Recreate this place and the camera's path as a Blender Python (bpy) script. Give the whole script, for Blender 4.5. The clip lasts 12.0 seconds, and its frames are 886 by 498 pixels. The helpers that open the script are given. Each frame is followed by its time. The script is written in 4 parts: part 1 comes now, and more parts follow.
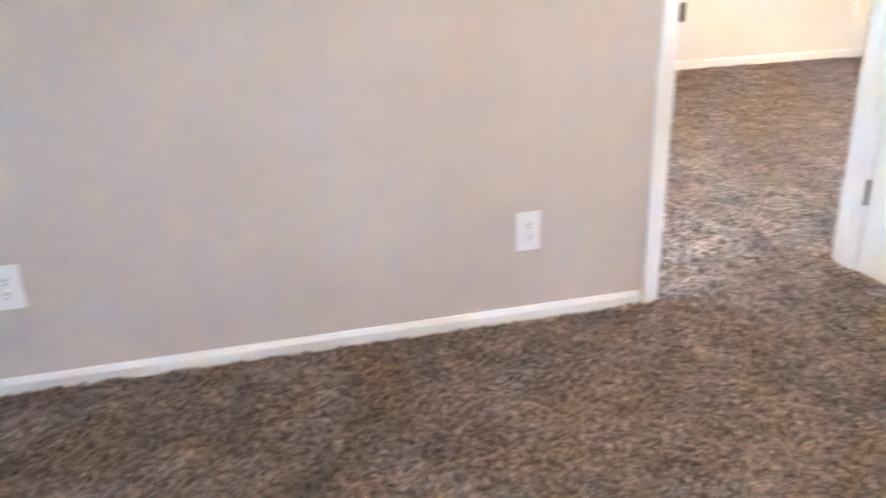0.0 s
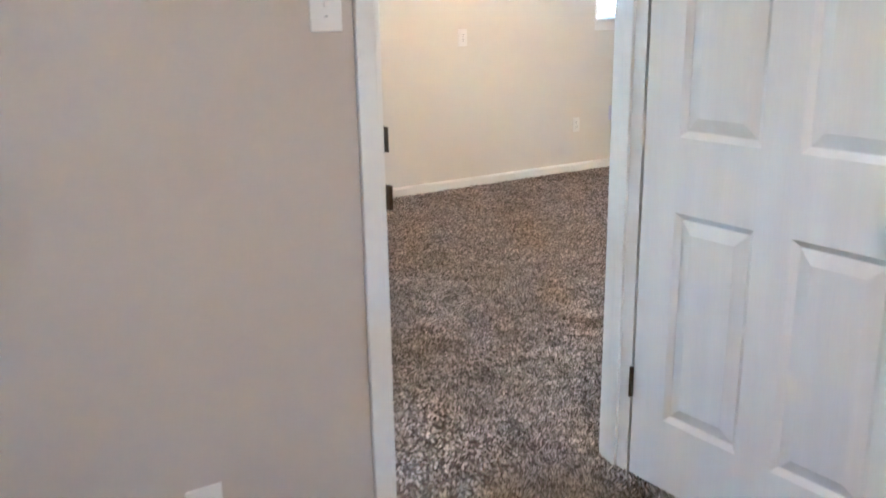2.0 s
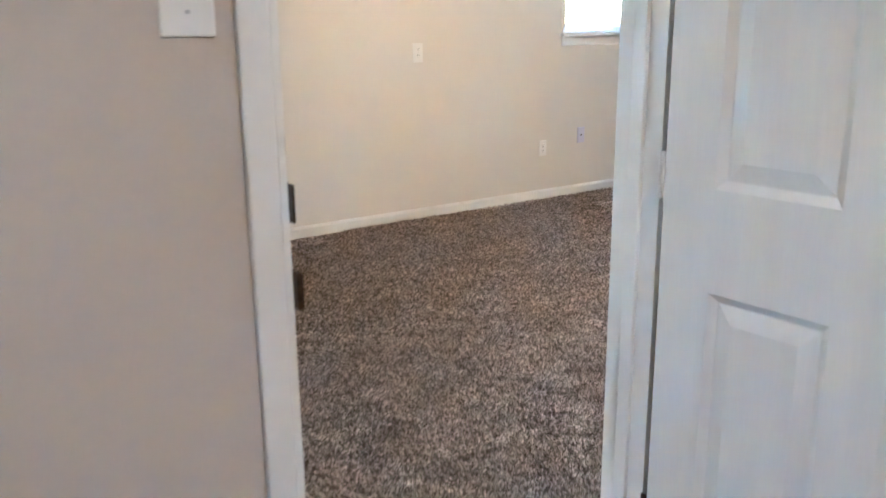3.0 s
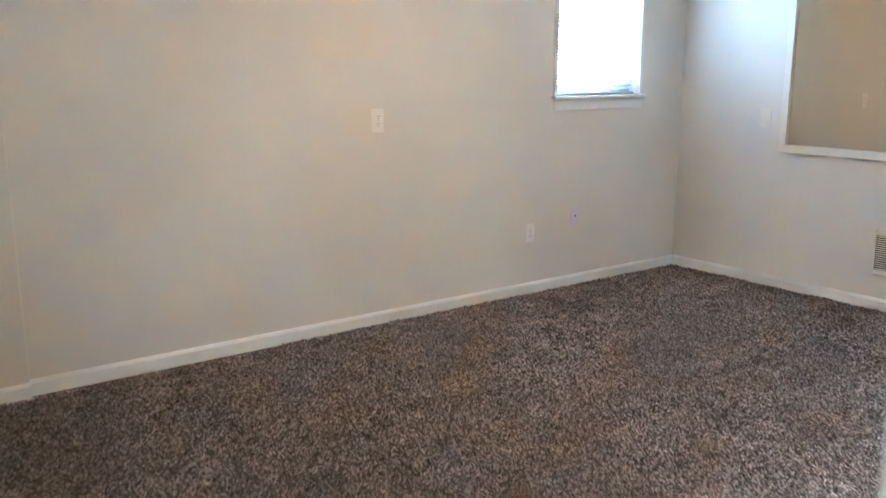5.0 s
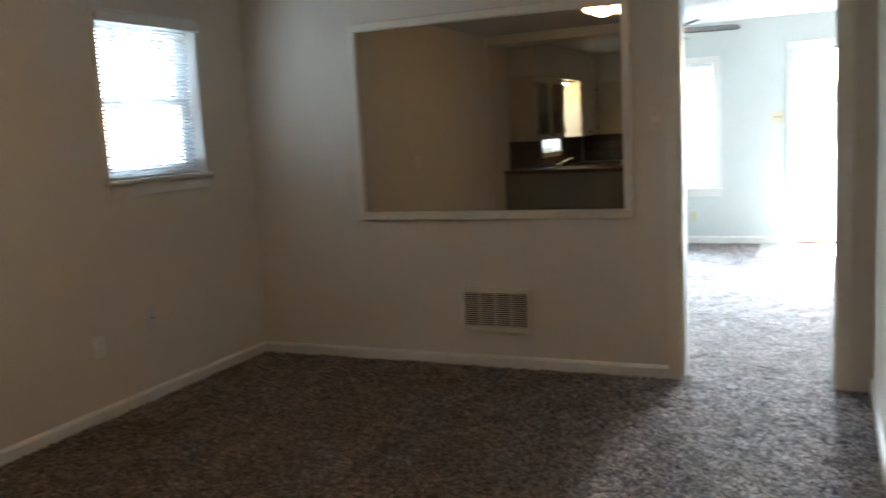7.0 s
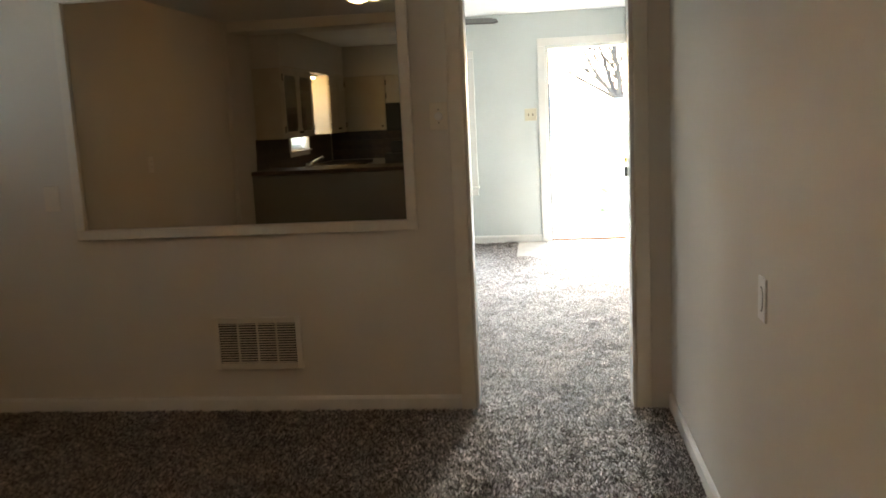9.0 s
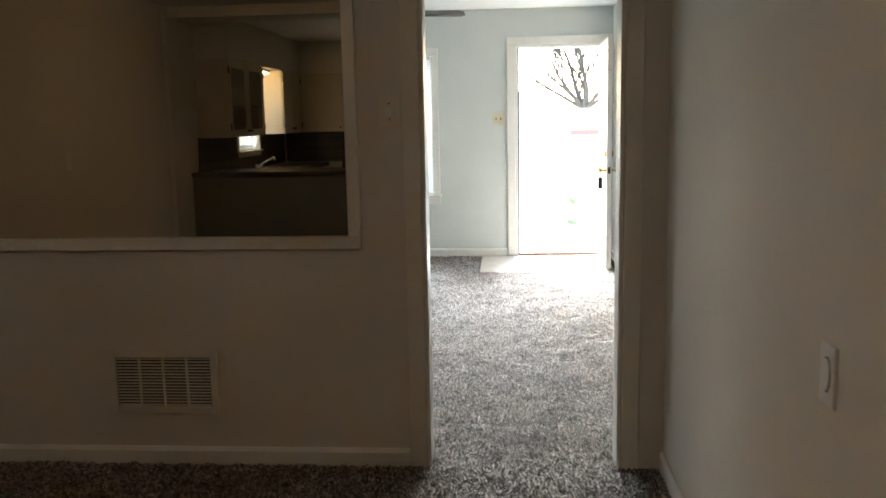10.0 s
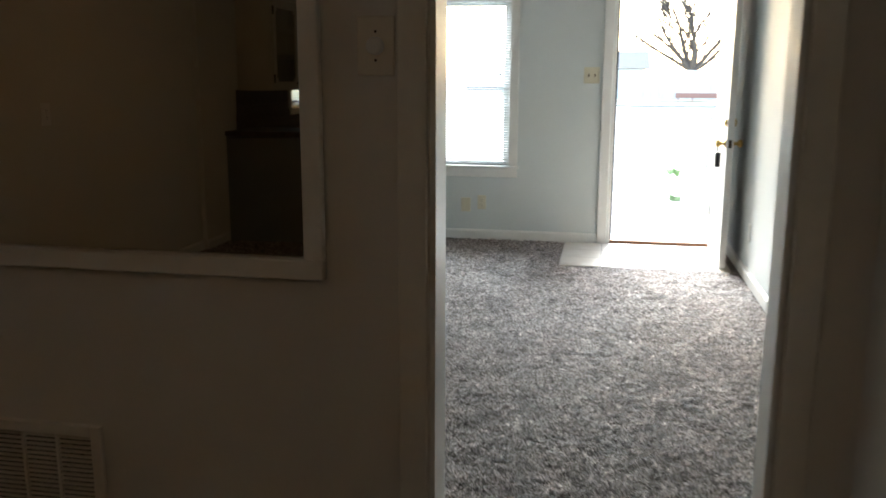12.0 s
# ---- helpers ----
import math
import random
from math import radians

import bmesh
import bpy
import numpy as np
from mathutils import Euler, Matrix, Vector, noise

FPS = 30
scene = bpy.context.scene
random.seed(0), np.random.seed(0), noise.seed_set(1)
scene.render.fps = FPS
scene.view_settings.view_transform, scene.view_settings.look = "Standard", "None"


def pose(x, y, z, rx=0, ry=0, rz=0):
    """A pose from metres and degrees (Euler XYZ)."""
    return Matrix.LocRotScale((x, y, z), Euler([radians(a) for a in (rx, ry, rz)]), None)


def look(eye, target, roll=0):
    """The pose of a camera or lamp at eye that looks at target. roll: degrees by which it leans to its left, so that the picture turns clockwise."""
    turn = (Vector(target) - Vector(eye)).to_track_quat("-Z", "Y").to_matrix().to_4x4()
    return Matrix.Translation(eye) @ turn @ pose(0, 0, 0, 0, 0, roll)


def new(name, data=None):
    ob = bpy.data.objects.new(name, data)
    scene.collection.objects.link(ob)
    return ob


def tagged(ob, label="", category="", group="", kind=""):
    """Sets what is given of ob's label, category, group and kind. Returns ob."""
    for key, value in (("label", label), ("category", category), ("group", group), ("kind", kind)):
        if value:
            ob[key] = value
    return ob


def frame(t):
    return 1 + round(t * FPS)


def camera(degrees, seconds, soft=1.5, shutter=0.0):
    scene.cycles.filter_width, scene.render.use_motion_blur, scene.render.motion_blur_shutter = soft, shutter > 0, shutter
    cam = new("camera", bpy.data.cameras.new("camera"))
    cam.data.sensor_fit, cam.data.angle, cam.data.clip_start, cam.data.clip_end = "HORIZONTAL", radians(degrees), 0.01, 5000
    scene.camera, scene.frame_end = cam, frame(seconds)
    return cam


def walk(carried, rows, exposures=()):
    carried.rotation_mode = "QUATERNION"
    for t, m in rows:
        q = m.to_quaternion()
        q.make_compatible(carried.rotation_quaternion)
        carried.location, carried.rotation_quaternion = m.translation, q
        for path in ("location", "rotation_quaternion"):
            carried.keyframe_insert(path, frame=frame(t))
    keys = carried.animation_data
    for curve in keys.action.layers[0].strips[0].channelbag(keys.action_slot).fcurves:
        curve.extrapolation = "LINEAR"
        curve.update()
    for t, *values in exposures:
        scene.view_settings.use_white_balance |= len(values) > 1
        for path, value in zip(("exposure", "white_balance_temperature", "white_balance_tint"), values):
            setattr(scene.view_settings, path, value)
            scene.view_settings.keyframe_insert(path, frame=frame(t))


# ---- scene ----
# ---- camera and walk ----
cam = camera(54.9, 12.0, shutter=0.5)
PATH = [
    (0, (0.275, 0.466, 1.251), (0.747, 2.26, 0.505), -1.3),
    (0.5, (0.439, 0.524, 1.313), (1.176, 2.231, 0.574), -0.9),
    (1, (0.531, 0.684, 1.316), (1.405, 2.355, 0.651), -0.0),
    (1.5, (0.616, 0.9, 1.342), (1.554, 2.563, 0.745), -0.7),
    (2, (0.757, 1.147, 1.354), (1.769, 2.783, 0.806), -1.0),
    (2.5, (0.957, 1.419, 1.332), (2.009, 3.037, 0.806), -0.2),
    (3, (1.135, 1.693, 1.322), (2.233, 3.284, 0.808), -0.6),
    (3.5, (1.336, 1.938, 1.333), (2.491, 3.503, 0.865), -0.1),
    (3.7, (1.419, 2.026, 1.339), (2.561, 3.607, 0.895), 0.7),
    (5.3, (1.943, 2.831, 1.409), (3.132, 4.386, 1.002), -0.3),
    (5.5, (2.001, 2.927, 1.401), (3.263, 4.429, 1.009), 0.1),
    (6, (2.101, 3.044, 1.385), (3.548, 4.391, 1.083), -0.8),
    (6.5, (2.18, 3.117, 1.399), (3.829, 4.221, 1.147), -2.5),
    (7, (2.237, 3.148, 1.403), (4.043, 3.963, 1.129), -3.1),
    (7.5, (2.273, 3.184, 1.389), (4.159, 3.779, 1.096), -2.0),
    (7.7, (2.29, 3.231, 1.397), (4.197, 3.752, 1.097), -1.6),
    (9.5, (3.252, 3.517, 1.415), (5.219, 3.704, 1.107), -2.4),
    (10, (3.602, 3.516, 1.375), (5.573, 3.668, 1.072), -1.1),
    (10.5, (3.956, 3.508, 1.361), (5.921, 3.679, 1.033), -0.4),
    (11, (4.329, 3.511, 1.358), (6.287, 3.685, 0.989), 0.0),
    (11.5, (4.667, 3.471, 1.348), (6.613, 3.723, 0.961), 0.7),
    (12, (5.011, 3.463, 1.338), (6.937, 3.83, 0.944), 0.2),
]
EXPOSURES = [(0, 8.35, 5050, 8), (0.5, 8.2, 5000, 7), (1.0, 7.85, 4950, 6), (1.5, 7.55, 4950, 5), (2.0, 7.45, 4900, 5), (2.5, 7.35, 4900, 5), (3.7, 7.2, 4850, 5), (5.5, 6.75, 4650, 3), (6.0, 6.55, 4650, 3), (6.5, 5.95, 4950, 5), (7.0, 4.75, 6000, 8), (7.7, 4.25, 7150, 10), (9.5, 4.35, 7150, 10), (10, 3.8, 6950, 10), (10.5, 3.5, 6850, 10), (11.0, 3.45, 6800, 10), (11.5, 3.2, 6800, 10), (12, 2.95, 6850, 10)]
walk(cam, [(t, look(eye, target, roll)) for t, eye, target, roll in PATH], EXPOSURES)

# ---- world, sun and lamps ----
world = bpy.data.worlds.new("overcast_sky")
scene.world = world
world.use_nodes = True
wn = world.node_tree.nodes
sky = wn.new("ShaderNodeTexSky")
sky.sky_type, sky.sun_disc = 'NISHITA', False
sky.sun_elevation, sky.sun_rotation = radians(30), radians(85)
sky.dust_density, sky.air_density = 2.0, 1.0
world.node_tree.links.new(sky.outputs[0], wn["Background"].inputs[0])
wn["Background"].inputs[1].default_value = 0.15
SUN_FROM = Vector((math.cos(radians(30)) * math.cos(radians(5)), math.cos(radians(30)) * math.sin(radians(5)), math.sin(radians(30))))
sun = new("sun", bpy.data.lights.new("sun", 'SUN'))
sun.data.energy, sun.data.angle, sun.data.color = 2.8, radians(40), (0.67, 0.85, 1.0)
sun.matrix_world = look(SUN_FROM * 30, (0, 0, 0))


def lamp(name, m, size_x, size_y, watts, colour):
    ob = new(name, bpy.data.lights.new(name, 'AREA'))
    ob.data.shape, ob.data.size, ob.data.size_y = 'RECTANGLE', size_x, size_y
    ob.data.energy, ob.data.color = watts, colour
    ob.matrix_world = m
    return ob


# area lamp standing in for sky light at the unseen, assumed window W4
lamp("daylight_first_room", look((0.5, -1.64, 1.55), (0.5, 0, 1.5)), 0.6, 0.7, 0.02, (0.78, 0.88, 1.0))
lamp("first_room_light", pose(1.45, 0.95, 2.278), 0.26, 0.26, 0.175, (1.0, 0.68, 0.36))
lamp("daylight_middle_room", look((5.995, 6.71, 1.67), (5.995, 0, 1.6)), 0.78, 0.86, 0.03, (0.66, 0.85, 1.0))

# ---- materials ----
def material(name, colour, rough=0.6, metal=0.0, second=None, scale=8.0, amount=0.5, fine=200.0, fine_amount=0.0,
             bump=0.0, bump_scale=150.0, depth=0.001, stretch=(1, 1, 1), specular=0.5, random_amount=0.0):
    """Two tones mixed by a coarse noise, a fine grain, and a fine relief."""
    m = bpy.data.materials.new(name)
    m.use_nodes = True
    n, l = m.node_tree.nodes, m.node_tree.links
    b = n["Principled BSDF"]
    b.inputs["Roughness"].default_value, b.inputs["Metallic"].default_value = rough, metal
    b.inputs["Specular IOR Level"].default_value = specular
    co = n.new("ShaderNodeTexCoord")
    mp = n.new("ShaderNodeMapping")
    mp.inputs["Scale"].default_value = stretch
    l.new(co.outputs["Object"], mp.inputs[0])
    second = second or tuple(c * 0.88 for c in colour)
    coarse = n.new("ShaderNodeTexNoise")
    coarse.inputs["Scale"].default_value, coarse.inputs["Detail"].default_value = scale, 4
    l.new(mp.outputs[0], coarse.inputs[0])
    mix = n.new("ShaderNodeMix")
    mix.data_type = 'RGBA'
    mix.inputs[6].default_value, mix.inputs[7].default_value = (*colour, 1), (*second, 1)
    ramp = n.new("ShaderNodeMapRange")
    ramp.inputs[1].default_value, ramp.inputs[2].default_value, ramp.inputs[4].default_value = 0.35, 0.65, amount
    l.new(coarse.outputs[0], ramp.inputs[0])
    l.new(ramp.outputs[0], mix.inputs[0])
    last = mix.outputs[2]
    if fine_amount or random_amount:
        hsv = n.new("ShaderNodeHueSaturation")
        l.new(last, hsv.inputs["Color"])
        value = n.new("ShaderNodeMapRange")
        value.inputs[3].default_value, value.inputs[4].default_value = 1 - fine_amount, 1 + fine_amount
        grain = n.new("ShaderNodeTexNoise")
        grain.inputs["Scale"].default_value, grain.inputs["Detail"].default_value = fine, 3
        l.new(mp.outputs[0], grain.inputs[0])
        l.new(grain.outputs[0], value.inputs[0])
        out = value.outputs[0]
        if random_amount:
            info = n.new("ShaderNodeObjectInfo")
            r = n.new("ShaderNodeMapRange")
            r.inputs[3].default_value, r.inputs[4].default_value = 1 - random_amount, 1 + random_amount
            l.new(info.outputs["Random"], r.inputs[0])
            mul = n.new("ShaderNodeMath")
            mul.operation = 'MULTIPLY'
            l.new(out, mul.inputs[0])
            l.new(r.outputs[0], mul.inputs[1])
            out = mul.outputs[0]
        l.new(out, hsv.inputs["Value"])
        last = hsv.outputs[0]
    l.new(last, b.inputs["Base Color"])
    if bump:
        relief = n.new("ShaderNodeTexNoise")
        relief.inputs["Scale"].default_value, relief.inputs["Detail"].default_value = bump_scale, 3
        l.new(mp.outputs[0], relief.inputs[0])
        bn = n.new("ShaderNodeBump")
        bn.inputs["Strength"].default_value, bn.inputs["Distance"].default_value = bump, depth
        l.new(relief.outputs[0], bn.inputs["Height"])
        l.new(bn.outputs[0], b.inputs["Normal"])
    return m


def carpet_material():
    """Heathered brown frieze: tufts of several tones, brushed patches, deep fine relief."""
    m = bpy.data.materials.new("carpet_pile")
    m.use_nodes = True
    n, l = m.node_tree.nodes, m.node_tree.links
    b = n["Principled BSDF"]
    b.inputs["Roughness"].default_value = 0.95
    b.inputs["Specular IOR Level"].default_value = 0.1
    b.inputs["Sheen Weight"].default_value = 0.25
    b.inputs["Sheen Roughness"].default_value = 0.6
    co = n.new("ShaderNodeTexCoord")
    warp = n.new("ShaderNodeTexNoise")
    warp.inputs["Scale"].default_value, warp.inputs["Detail"].default_value = 45, 2
    l.new(co.outputs["Object"], warp.inputs[0])
    add = n.new("ShaderNodeVectorMath")
    add.operation = 'MULTIPLY_ADD'
    add.inputs[1].default_value = (0.02, 0.02, 0.02)
    l.new(warp.outputs["Color"], add.inputs[0])
    l.new(co.outputs["Object"], add.inputs[2])
    tuft = n.new("ShaderNodeTexVoronoi")
    tuft.inputs["Scale"].default_value = 130
    l.new(add.outputs[0], tuft.inputs["Vector"])
    sep = n.new("ShaderNodeSeparateColor")
    l.new(tuft.outputs["Color"], sep.inputs[0])
    ramp = n.new("ShaderNodeValToRGB")
    e = ramp.color_ramp.elements
    e[0].position, e[0].color = 0.0, (0.08, 0.054, 0.042, 1)
    e[1].position, e[1].color = 1.0, (0.34, 0.27, 0.225, 1)
    mid = e.new(0.5)
    mid.color = (0.19, 0.138, 0.112, 1)
    l.new(sep.outputs[0], ramp.inputs[0])
    patch = n.new("ShaderNodeTexNoise")
    patch.inputs["Scale"].default_value, patch.inputs["Detail"].default_value = 6, 5
    l.new(co.outputs["Object"], patch.inputs[0])
    rng = n.new("ShaderNodeMapRange")
    rng.inputs[1].default_value, rng.inputs[2].default_value = 0.3, 0.7
    rng.inputs[3].default_value, rng.inputs[4].default_value = 0.82, 1.18
    l.new(patch.outputs[0], rng.inputs[0])
    hsv = n.new("ShaderNodeHueSaturation")
    l.new(ramp.outputs[0], hsv.inputs["Color"])
    l.new(rng.outputs[0], hsv.inputs["Value"])
    l.new(hsv.outputs[0], b.inputs["Base Color"])
    relief = n.new("ShaderNodeTexNoise")
    relief.inputs["Scale"].default_value, relief.inputs["Detail"].default_value = 170, 3
    l.new(co.outputs["Object"], relief.inputs[0])
    bn = n.new("ShaderNodeBump")
    bn.inputs["Strength"].default_value, bn.inputs["Distance"].default_value = 0.9, 0.012
    l.new(relief.outputs[0], bn.inputs["Height"])
    l.new(bn.outputs[0], b.inputs["Normal"])
    return m


def glow_material(name, colour, strength):
    m = bpy.data.materials.new(name)
    m.use_nodes = True
    b = m.node_tree.nodes["Principled BSDF"]
    b.inputs["Base Color"].default_value = (*colour, 1)
    b.inputs["Emission Color"].default_value = (*colour, 1)
    b.inputs["Emission Strength"].default_value = strength
    return m


def glass_material():
    m = bpy.data.materials.new("window_glass")
    m.use_nodes = True
    b = m.node_tree.nodes["Principled BSDF"]
    b.inputs["Roughness"].default_value = 0.0
    b.inputs["Transmission Weight"].default_value = 1.0
    b.inputs["IOR"].default_value = 1.45
    return m


WALL_GREIGE = material("greige_wall_paint", (0.55, 0.485, 0.425), 0.6, specular=0.3, second=(0.51, 0.45, 0.39), scale=1.5, amount=0.7, fine=90, fine_amount=0.02, bump=0.25, bump_scale=130, depth=0.0015)
WALL_CREAM = material("cream_wall_paint", (0.72, 0.68, 0.61), 0.72, specular=0.2, second=(0.68, 0.635, 0.565), scale=1.2, amount=0.7, fine=90, fine_amount=0.02, bump=0.25, bump_scale=120, depth=0.0015)
WALL_GREY = material("pale_grey_wall_paint", (0.64, 0.67, 0.66), 0.5, specular=0.35, second=(0.60, 0.63, 0.62), scale=2, amount=0.6, fine=60, fine_amount=0.02, bump=0.2, bump_scale=110, depth=0.0015)
CEILING = material("ceiling_paint", (0.78, 0.785, 0.775), 0.9, scale=3, amount=0.3, bump=0.6, bump_scale=90, depth=0.004)
TRIM = material("white_trim_paint", (0.78, 0.765, 0.735), 0.4, second=(0.72, 0.70, 0.665), scale=6, amount=0.6, fine=40, fine_amount=0.03, bump=0.12, bump_scale=35, depth=0.002)
DOOR_WHITE = material("white_door_paint", (0.76, 0.735, 0.70), 0.38, second=(0.70, 0.67, 0.635), scale=5, amount=0.6, fine=60, fine_amount=0.03, bump=0.18, bump_scale=60, depth=0.0015, stretch=(3, 3, 0.25))
PLASTIC = material("white_plastic", (0.80, 0.78, 0.74), 0.3, scale=30, amount=0.2)
IVORY = material("ivory_plastic", (0.66, 0.61, 0.47), 0.32, scale=30, amount=0.3)
LILAC = material("pale_lilac_plastic", (0.66, 0.64, 0.74), 0.35, scale=30, amount=0.3)
PAINTED = material("painted_over_plate", (0.77, 0.72, 0.63), 0.42, scale=30, amount=0.3)
PLATE = material("old_ivory_plate", (0.77, 0.70, 0.58), 0.4, scale=30, amount=0.3)
# near-black; in the vent and plate holes it stands in for shade
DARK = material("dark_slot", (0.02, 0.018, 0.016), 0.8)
BRONZE = material("dark_bronze", (0.05, 0.035, 0.025), 0.45, 0.8, second=(0.12, 0.08, 0.05), scale=60)
BRASS = material("polished_brass", (0.72, 0.50, 0.18), 0.18, 1.0, second=(0.55, 0.36, 0.12), scale=40, amount=0.4)
CHROME = material("brushed_chrome", (0.70, 0.70, 0.70), 0.2, 1.0)
MIRROR = material("silvered_mirror", (0.64, 0.62, 0.56), 0.015, 1.0, second=(0.63, 0.61, 0.55), scale=2)
CARPET = carpet_material()
GLASS = glass_material()
VINYL = material("white_vinyl_frame", (0.80, 0.81, 0.81), 0.3, scale=10, amount=0.3)
SLAT = material("white_blind_slat", (0.82, 0.83, 0.83), 0.4, scale=12, amount=0.3)
TILE = material("beige_floor_tile", (0.60, 0.55, 0.48), 0.4, second=(0.52, 0.46, 0.39), scale=9, amount=0.8, fine=60, fine_amount=0.06, bump=0.2, bump_scale=60, random_amount=0.06)
GROUT = material("grout", (0.33, 0.30, 0.27), 0.9, scale=40, fine_amount=0.1)
VENT_PAINT = material("cream_vent_enamel", (0.74, 0.695, 0.615), 0.35, scale=10, amount=0.4)
CABINET = material("aged_white_cabinet_paint", (0.64, 0.57, 0.45), 0.42, second=(0.57, 0.50, 0.385), scale=4, amount=0.7, fine=50, fine_amount=0.03, bump=0.1, bump_scale=40)
COUNTER = material("brown_laminate", (0.12, 0.078, 0.055), 0.5, specular=0.35, second=(0.065, 0.045, 0.035), scale=25, amount=0.9, fine=180, fine_amount=0.25)
SPLASH = material("dark_stone_backsplash", (0.13, 0.082, 0.058), 0.4, second=(0.05, 0.033, 0.027), scale=12, amount=0.9, fine=120, fine_amount=0.2, random_amount=0.10)
PENINSULA = material("grey_peninsula_paint", (0.20, 0.20, 0.185), 0.5, second=(0.17, 0.17, 0.155), scale=3)
STEEL = material("stainless_steel", (0.55, 0.54, 0.52), 0.28, 1.0, second=(0.48, 0.47, 0.45), scale=50)
BLACK = material("black_plastic", (0.018, 0.018, 0.02), 0.35)
BLADE = material("grey_fan_blade", (0.16, 0.15, 0.145), 0.5, second=(0.12, 0.11, 0.105), scale=6, stretch=(1, 8, 1))
GROUND = material("pale_dry_lawn", (0.34, 0.32, 0.24), 0.95, second=(0.27, 0.27, 0.18), scale=0.5, amount=0.9, fine=15, fine_amount=0.2, bump=0.5, bump_scale=20, depth=0.02)
CONCRETE = material("pale_concrete", (0.50, 0.48, 0.45), 0.9, second=(0.43, 0.41, 0.38), scale=2, amount=0.8, fine=60, fine_amount=0.08, bump=0.3, bump_scale=60, depth=0.003)
ASPHALT = material("asphalt", (0.16, 0.155, 0.15), 0.9, scale=1, fine=60, fine_amount=0.2)
FENCE = material("whitewashed_boards", (0.78, 0.75, 0.70), 0.8, second=(0.70, 0.66, 0.60), scale=2, amount=0.8, random_amount=0.1)
BRICKISH = material("weathered_red_rail", (0.42, 0.22, 0.17), 0.8, scale=2)
BARK = material("grey_bark", (0.10, 0.085, 0.075), 0.95, second=(0.06, 0.05, 0.045), scale=8, amount=0.8, bump=0.5, bump_scale=25, depth=0.02)
LEAF = material("weed_green", (0.30, 0.42, 0.20), 0.6, second=(0.24, 0.34, 0.15), scale=20, random_amount=0.2)
ROOFING = material("grey_shingles", (0.16, 0.155, 0.15), 0.9, scale=3, fine=30, fine_amount=0.2)
SIDING = material("pale_siding", (0.60, 0.58, 0.55), 0.8, scale=1, amount=0.4)
WOODSILL = material("worn_wood_threshold", (0.36, 0.17, 0.09), 0.55, second=(0.25, 0.11, 0.06), scale=10, stretch=(1, 0.2, 1))


# ---- building helpers ----
def box(bm, x0, x1, y0, y1, z0, z1, bevel=0.0, seg=2):
    r = bmesh.ops.create_cube(bm, size=1.0)
    vs = r["verts"]
    bmesh.ops.transform(bm, matrix=Matrix.Translation(((x0 + x1) / 2, (y0 + y1) / 2, (z0 + z1) / 2)) @ Matrix.Diagonal((x1 - x0, y1 - y0, z1 - z0, 1)), verts=vs)
    if bevel:
        es = list({e for v in vs for e in v.link_edges})
        bmesh.ops.bevel(bm, geom=es, offset=bevel, segments=seg, affect='EDGES', profile=0.5)
    return bm


def boxed(*a, **k):
    return box(bmesh.new(), *a, **k)


def rod(bm, a, b, r0, r1=None, seg=12):
    """A capped, tapered cylinder from a to b."""
    a, b = Vector(a), Vector(b)
    d = b - a
    m = Matrix.Translation((a + b) / 2) @ d.to_track_quat('Z', 'Y').to_matrix().to_4x4()
    bmesh.ops.create_cone(bm, cap_ends=True, segments=seg, radius1=r0, radius2=r0 if r1 is None else r1, depth=d.length, matrix=m)
    return bm


def lathe(bm, profile, m=Matrix.Identity(4), seg=24):
    """Turns (radius, height) pairs about z."""
    rings = []
    for r, h in profile:
        rings.append([bm.verts.new(m @ Vector((r * math.cos(2 * math.pi * i / seg), r * math.sin(2 * math.pi * i / seg), h))) for i in range(seg)])
    for a, b in zip(rings, rings[1:]):
        for i in range(seg):
            bm.faces.new((a[i], a[(i + 1) % seg], b[(i + 1) % seg], b[i]))
    bm.faces.new(rings[0][::-1])
    bm.faces.new(rings[-1])
    return bm


def mesh(name, bm, mats, smooth=False):
    me = bpy.data.meshes.new(name)
    bmesh.ops.recalc_face_normals(bm, faces=bm.faces)
    bm.to_mesh(me)
    bm.free()
    for m in (mats if isinstance(mats, (list, tuple)) else [mats]):
        me.materials.append(m)
    if smooth:
        me.shade_smooth()
    return me


def part(name, bm, material_, parent, label="", smooth=False):
    ob = new(name, mesh(name, bm, material_, smooth))
    ob.parent = parent
    if label:
        tagged(ob, label)
    return ob


def piece(name, data, parent, m):
    ob = new(name, data)
    ob.parent = parent
    ob.matrix_basis = m
    return ob


def thing(name, m, label, category, group="", kind=""):
    ob = new(name)
    ob.empty_display_size = 0.1
    ob.matrix_world = m
    return tagged(ob, label, category, group, kind)


def structure(name, bm, mats, label="", category="", smooth=False):
    return tagged(new(name, mesh(name, bm, mats, smooth)), label, category, kind="structure")


